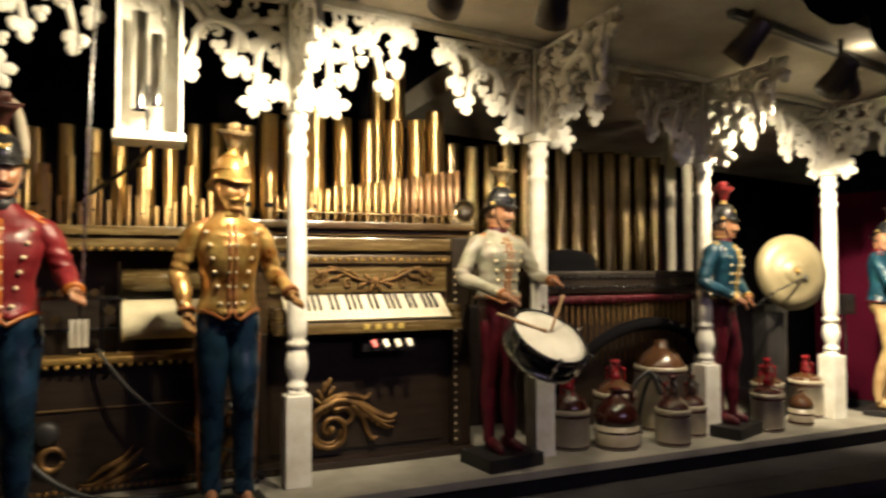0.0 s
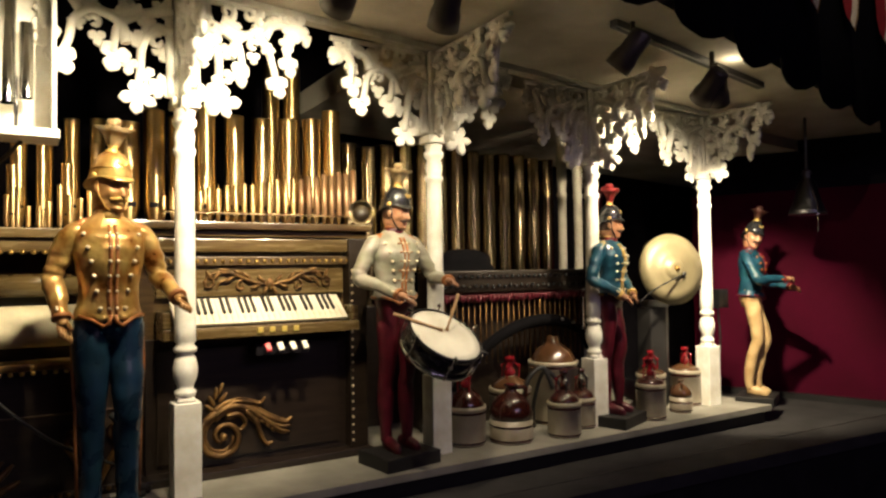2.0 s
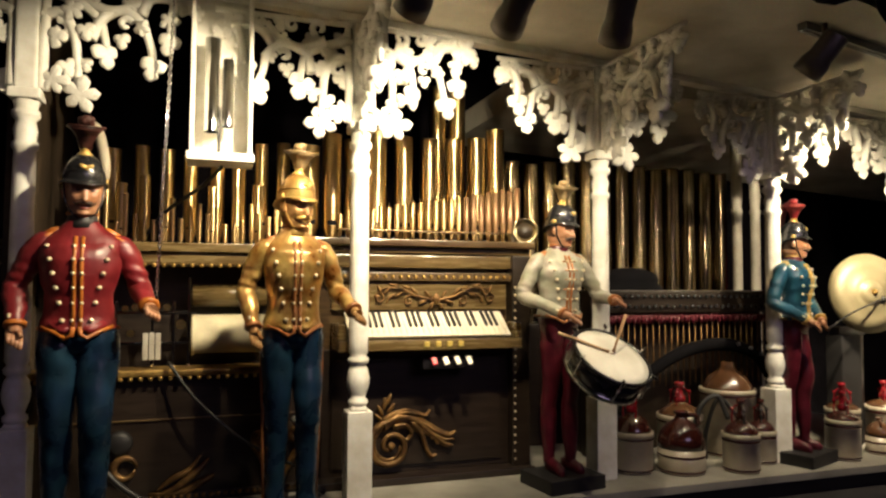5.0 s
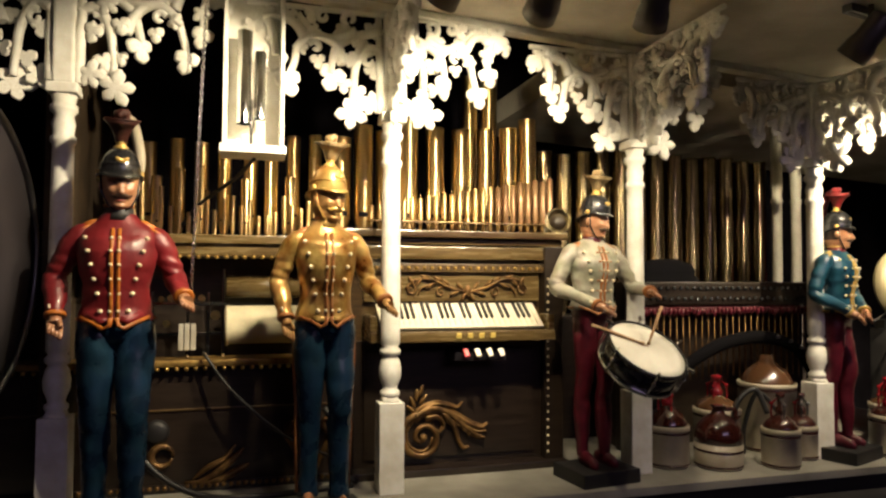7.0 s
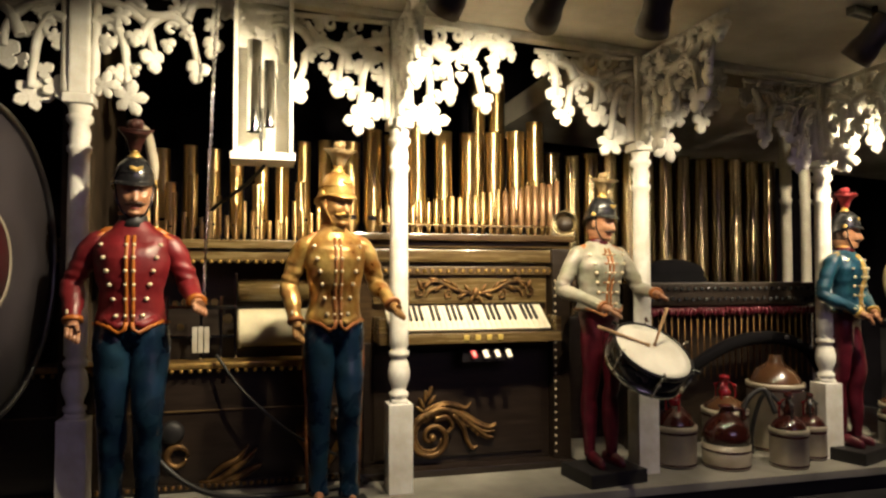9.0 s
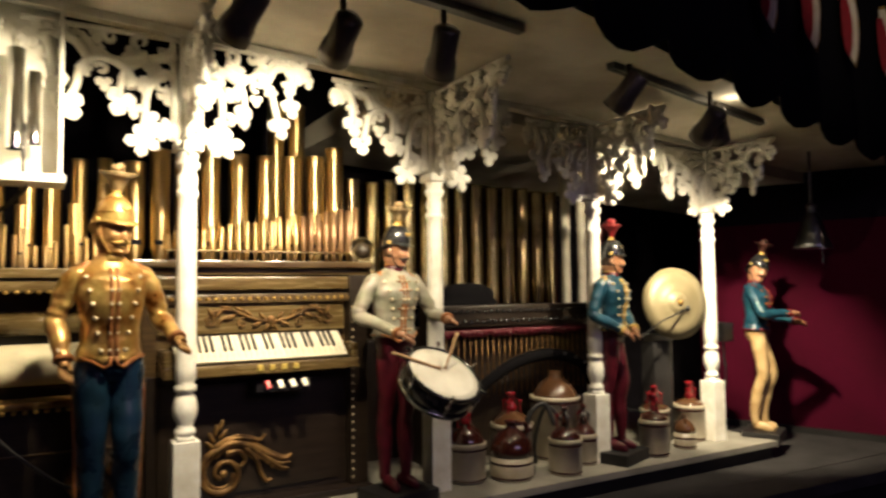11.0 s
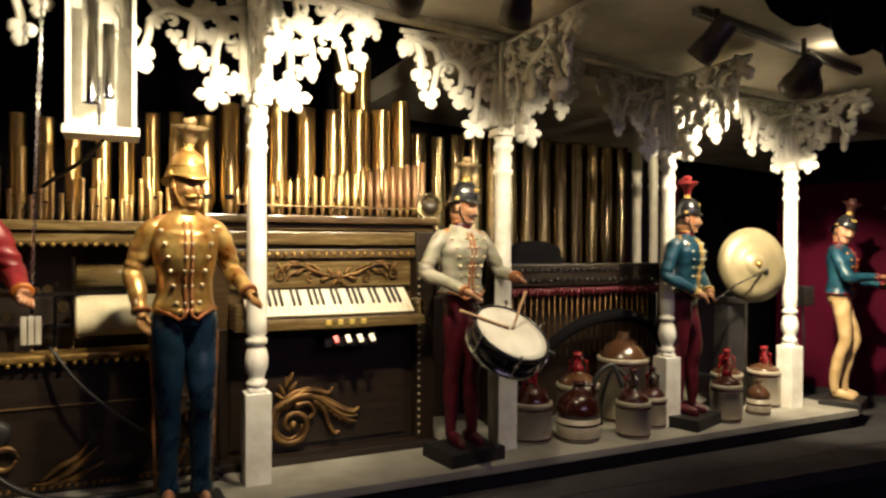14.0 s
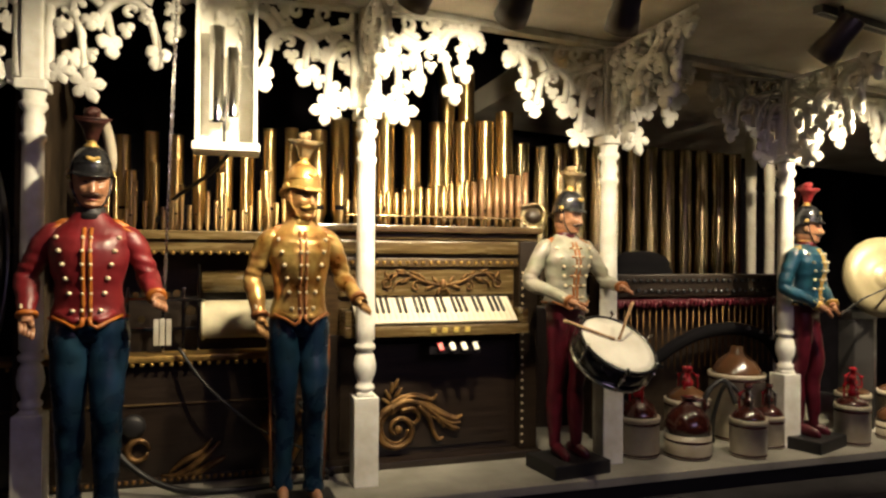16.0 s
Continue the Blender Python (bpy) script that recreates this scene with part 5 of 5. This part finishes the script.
# ---- overhead: chime case, chain, bell, track and spots ----
cc = thing("chime_case", "white hanging case with two chrome chime tubes inside", "chime case", (0.215, 2.66, 1.637))
top_in = ceil_z(0.215) - 1.637
for nm, b in (("back", (-0.095, 0.095, 0.06, 0.075, 0.03, top_in)), ("side", (-0.103, -0.090, -0.07, 0.06, 0.03, top_in)), ("side", (0.090, 0.103, -0.07, 0.06, 0.03, top_in)), ("bottom", (-0.112, 0.112, -0.085, 0.075, 0.0, 0.028))):
    bm = bmesh.new()
    box(bm, *b, 0.003)
    part(nm, bm, WHITE, cc)
for x, r, z0, z1 in ((-0.033, 0.026, 0.110, 0.44), (0.020, 0.020, 0.130, 0.37)):
    bm = bmesh.new()
    lathe(bm, [(r, z0), (r, z1), (r * 0.85, z1), (r * 0.85, z0)], 20, (x, -0.02, 0), cap=False)
    part("chime_tube", bm, CHROME, cc)
bm = bmesh.new()
tube(bm, [(-0.008, -0.01, 0.028), (-0.008, -0.01, 0.20)], 0.006, 8)
part("rod", bm, STEEL, cc)
hose([(0.22, 2.68, 1.632), (0.15, 2.85, 1.58), (0.02, 3.02, 1.50), (-0.06, 3.05, 1.40)], 0.007, "black cable running down from the chime case")

ch = thing("chain", "thin steel chain hanging from the canopy", "chain", (0.05, 2.60, 1.17))
bm = bmesh.new()
tube(bm, [(0.0048 * math.cos(a), 0, 0.0095 * math.sin(a)) for a in [2 * math.pi * k / 10 for k in range(10)]], 0.0022, 5, closed=True)
LINK = mesh_of(bm, "link", CHROME)
n_links = int((ceil_z(0.05) - 1.17) / 0.0145)
for k in range(n_links):
    part("link", LINK, None, ch, at=Matrix.Translation((-0.028 + 0.034 * k / n_links, 0, 0.0145 * k)) @ pose(0, 0, 0, 0, 0, 90 * (k % 2) + 20))

bell = thing("hanging_bell", "dark metal bell hanging from the canopy", "bell", (4.13, 2.42, 1.49))
bm = bmesh.new()
lathe(bm, [(0.100, 0.0), (0.104, 0.006), (0.092, 0.03), (0.066, 0.10), (0.050, 0.17), (0.032, 0.20), (0.022, 0.215), (0.022, 0.235), (0.030, 0.245), (0.018, 0.262), (0.006, 0.265)], 32)
part("body", bm, STEEL, bell)
bm = bmesh.new()
tube(bm, [(0, 0, 0.26), (0, 0, ceil_z(4.13) - 1.49)], 0.008, 8)
part("hanger", bm, STEEL, bell)
bm = bmesh.new()
tube(bm, [(-0.10, -0.12, 0.06), (-0.10, -0.12, -0.10)], 0.004, 6)
tube(bm, [(-0.10, -0.12, 0.06), (0, 0, 0.20)], 0.003, 6)
part("pull_rod", bm, CHROME, bell)

tr = thing("light_track", "dark metal lighting track under the soffit", "light track", (2.19, 2.02, ceil_z(2.19)), 7.4)
bm = bmesh.new()
rings(bm, [[Vector((x, y, -0.0565 * x + z)) for y, z in ((-0.018, -0.028), (0.018, -0.028), (0.018, 0.002), (-0.018, 0.002))] for x in (0.0, 1.16)], 0, True, False)
part("rail", bm, STEEL, tr)
bm = bmesh.new()
rings(bm, [[Vector((x, y, -0.0565 * x + z)) for y, z in ((-0.007, -0.031), (0.007, -0.031), (0.007, -0.027), (-0.007, -0.027))] for x in (0.01, 1.15)], 0, True, False)
part("slot", bm, BLACKPAINT, tr)
tr2 = thing("light_track", "dark metal lighting track under the soffit", "light track", (-0.4, 1.83, ceil_z(-0.4)), 3.0)
bm = bmesh.new()
rings(bm, [[Vector((x, y, -0.056 * x + z)) for y, z in ((-0.018, -0.028), (0.018, -0.028), (0.018, 0.002), (-0.018, 0.002))] for x in (0.0, 2.1)], 0, True, False)
part("rail", bm, STEEL, tr2)


def glow_material():
    m = bpy.data.materials.new("lamp_glow")
    m.use_nodes = True
    b = m.node_tree.nodes["Principled BSDF"]
    b.inputs["Emission Color"].default_value, b.inputs["Emission Strength"].default_value = (1.0, 0.85, 0.6, 1), 6.0
    return m


GLOW = glow_material()
CAN = material("bronze_can_paint", (0.10, 0.085, 0.065), 0.45, metal=0.3, vary=0.3)
for e, a, p, w in SPOTS:
    m = look(e, a)
    t = thing("ceiling_spot", "dark cylindrical track spot aimed at the stage", "spotlight", group="track spots")
    t.matrix_basis = m
    bm = bmesh.new()
    lathe(bm, [(0.036, 0.175), (0.043, 0.168), (0.043, 0.085), (0.050, 0.06), (0.053, 0.012), (0.049, 0.012), (0.046, 0.06), (0.03, 0.08)], 22, cap=False)
    part("can", bm, CAN, t)
    bm = bmesh.new()
    lathe(bm, [(0.037, 0.160), (0.037, 0.168), (0.004, 0.173)], 18)
    part("cap", bm, CAN, t)
    bm = bmesh.new()
    lathe(bm, [(0.028, 0.072), (0.026, 0.066), (0.004, 0.062)], 18)
    part("lamp", bm, GLOW, t, "glowing reflector lamp")
    bm = bmesh.new()
    inv = m.inverted()
    base = m @ Vector((0, 0, 0.11))
    tube(bm, [inv @ base, inv @ Vector((base.x, base.y, ceil_z(base.x) - 0.02))], 0.010, 8)
    part("yoke", bm, CAN, t)

# ---- black scalloped valance with red tongues, in front of the soffit ----
def edge_y(x):
    return 1.365 + 0.174 * x


bm = bmesh.new()
lo, hi = [], []
n = 150
for k in range(n + 1):
    x = -2.4 + 7.9 * k / n
    ph = (x * 2.3) % 1.0
    z = ceil_z(x) - 0.11 + 0.30 * abs(ph - 0.5) ** 1.4 + 0.025 * noise.noise(Vector((x * 7, 0, 3)))
    y = edge_y(x) - 0.02 + 0.035 * math.sin(x * 14.4) + 0.02 * noise.noise(Vector((x * 5, 2, 0)))
    lo.append((x, y, z))
    hi.append((x, y + 0.01, 3.6))
rows = [[Vector((x, y - 0.006, z)), Vector((x, y + 0.006, z)), Vector((x, y + 0.03, 2.6)), Vector((x, y + 0.05, 3.6)), Vector((x, y + 0.038, 3.6)), Vector((x, y + 0.018, 2.6))] for (x, y, z), _ in zip(lo, hi)]
rings(bm, rows, 0, True, True)
solid("valance", bm, VELVET, "black scalloped cloth valance before the canopy", "valance", kind="structure")


def tongue(x, z, label):
    t = thing("pennant_tongue", label, "pennant", (x, edge_y(x) - 0.09, z), -76, group="red tongues of the valance")
    out = [(-0.07, 0.40), (-0.012, 0.40), (0.028, 0.33), (0.050, 0.24), (0.054, 0.15), (0.040, 0.06), (0.012, 0.0), (-0.030, 0.05), (-0.062, 0.15), (-0.075, 0.28)]
    for nm, f, y0, y1, mat in (("cloth", 0.80, -0.014, -0.002, REDCLOTH), ("border", 1.0, -0.004, 0.010, IVORY), ("fringe", 1.10, 0.008, 0.016, GILT)):
        bm = bmesh.new()
        rings(bm, [[Vector((0.46 * px * f - (0.016 if nm == 'cloth' else 0), y, 0.17 + (pz - 0.17) * f)) for px, pz in out] for y in (y0, y1)], 0, True, False)
        part(nm, bm, mat, t, "cream border" if nm == "border" else "")
    return t


for tx, tz in ((5.29, 2.43), (4.72, 2.39), (4.23, 2.385), (3.73, 2.37), (3.27, 2.35), (2.85, 2.34)):
    tongue(tx, tz, "red cloth tongue with cream border and dark gold fringe")

# ---- bass drum at the side, back posts ----
bd = thing("bass_drum", "large dark bass drum with thin metal rim", "drum", (-0.60, 2.30, 1.27))
bd.matrix_basis = pose(-0.555, 2.30, 1.27, 0, 90, -7)
bm = bmesh.new()
lathe(bm, [(0.46, -0.30), (0.465, -0.29), (0.465, -0.01), (0.455, 0.0)], 56)
part("shell", bm, BLACKHELM, bd)
bm = bmesh.new()
lathe(bm, [(0.455, -0.002), (0.455, 0.004), (0.2, 0.008), (0.004, 0.008)], 56)
part("skin", bm, material("dark_drum_skin", (0.05, 0.042, 0.05), 0.6, vary=0.3, scale=5), bd, "dark painted drum skin")
bm = bmesh.new()
rings(bm, [[Vector((r * math.cos(a), r * math.sin(a), z)) for a in [2 * math.pi * k / 56 for k in range(56)]] for r, z in ((0.452, 0.004), (0.470, 0.002), (0.470, 0.020), (0.454, 0.022))], 0, False, True, True)
part("hoop", bm, STEEL, bd)
bm = bmesh.new()
rings(bm, [[Vector((r * math.cos(a), r * math.sin(a), z)) for a in [2 * math.pi * k / 40 for k in range(40)]] for r, z in ((0.15, 0.008), (0.165, 0.008), (0.163, 0.012), (0.152, 0.012))], 0, False, True, True)
part("painted_ring", bm, STONEWARE, bd)
bm = bmesh.new()
lathe(bm, [(0.148, 0.0085), (0.148, 0.011), (0.004, 0.0112)], 40)
part("painted_disc", bm, CRIMSON, bd, "crimson painted disc")
bm = bmesh.new()
box(bm, -0.90, -0.58, 2.05, 2.10, LEDGE, 0.95, 0.005)
box(bm, -0.90, -0.58, 2.50, 2.55, LEDGE, 0.95, 0.005)
box(bm, -0.90, -0.58, 2.10, 2.50, 0.76, 0.81, 0.005)
solid("drum_stand", bm, BLACKPAINT, "black wooden stand under the bass drum", "stand")

for bx, by in ((3.01, 3.28), (3.10, 3.24)):
    t = thing("back_post", "slim white turned post behind the stage", "post", (bx, by, STAGE), group="back posts")
    h = ceil_z(bx) - STAGE
    bm = bmesh.new()
    box(bm, -0.035, 0.035, -0.035, 0.035, 0, 0.33, 0.004)
    part("base_block", bm, DIMWHITE, t)
    bm = bmesh.new()
    lathe(bm, [(0.024, 0.33), (0.030, 0.35), (0.022, 0.37), (0.032, 0.44), (0.022, 0.50), (0.029, 0.52), (0.026, 0.60), (0.026, h - 0.50), (0.032, h - 0.48), (0.024, h - 0.46), (0.030, h - 0.40), (0.030, h)], 16)
    part("shaft", bm, DIMWHITE, t)
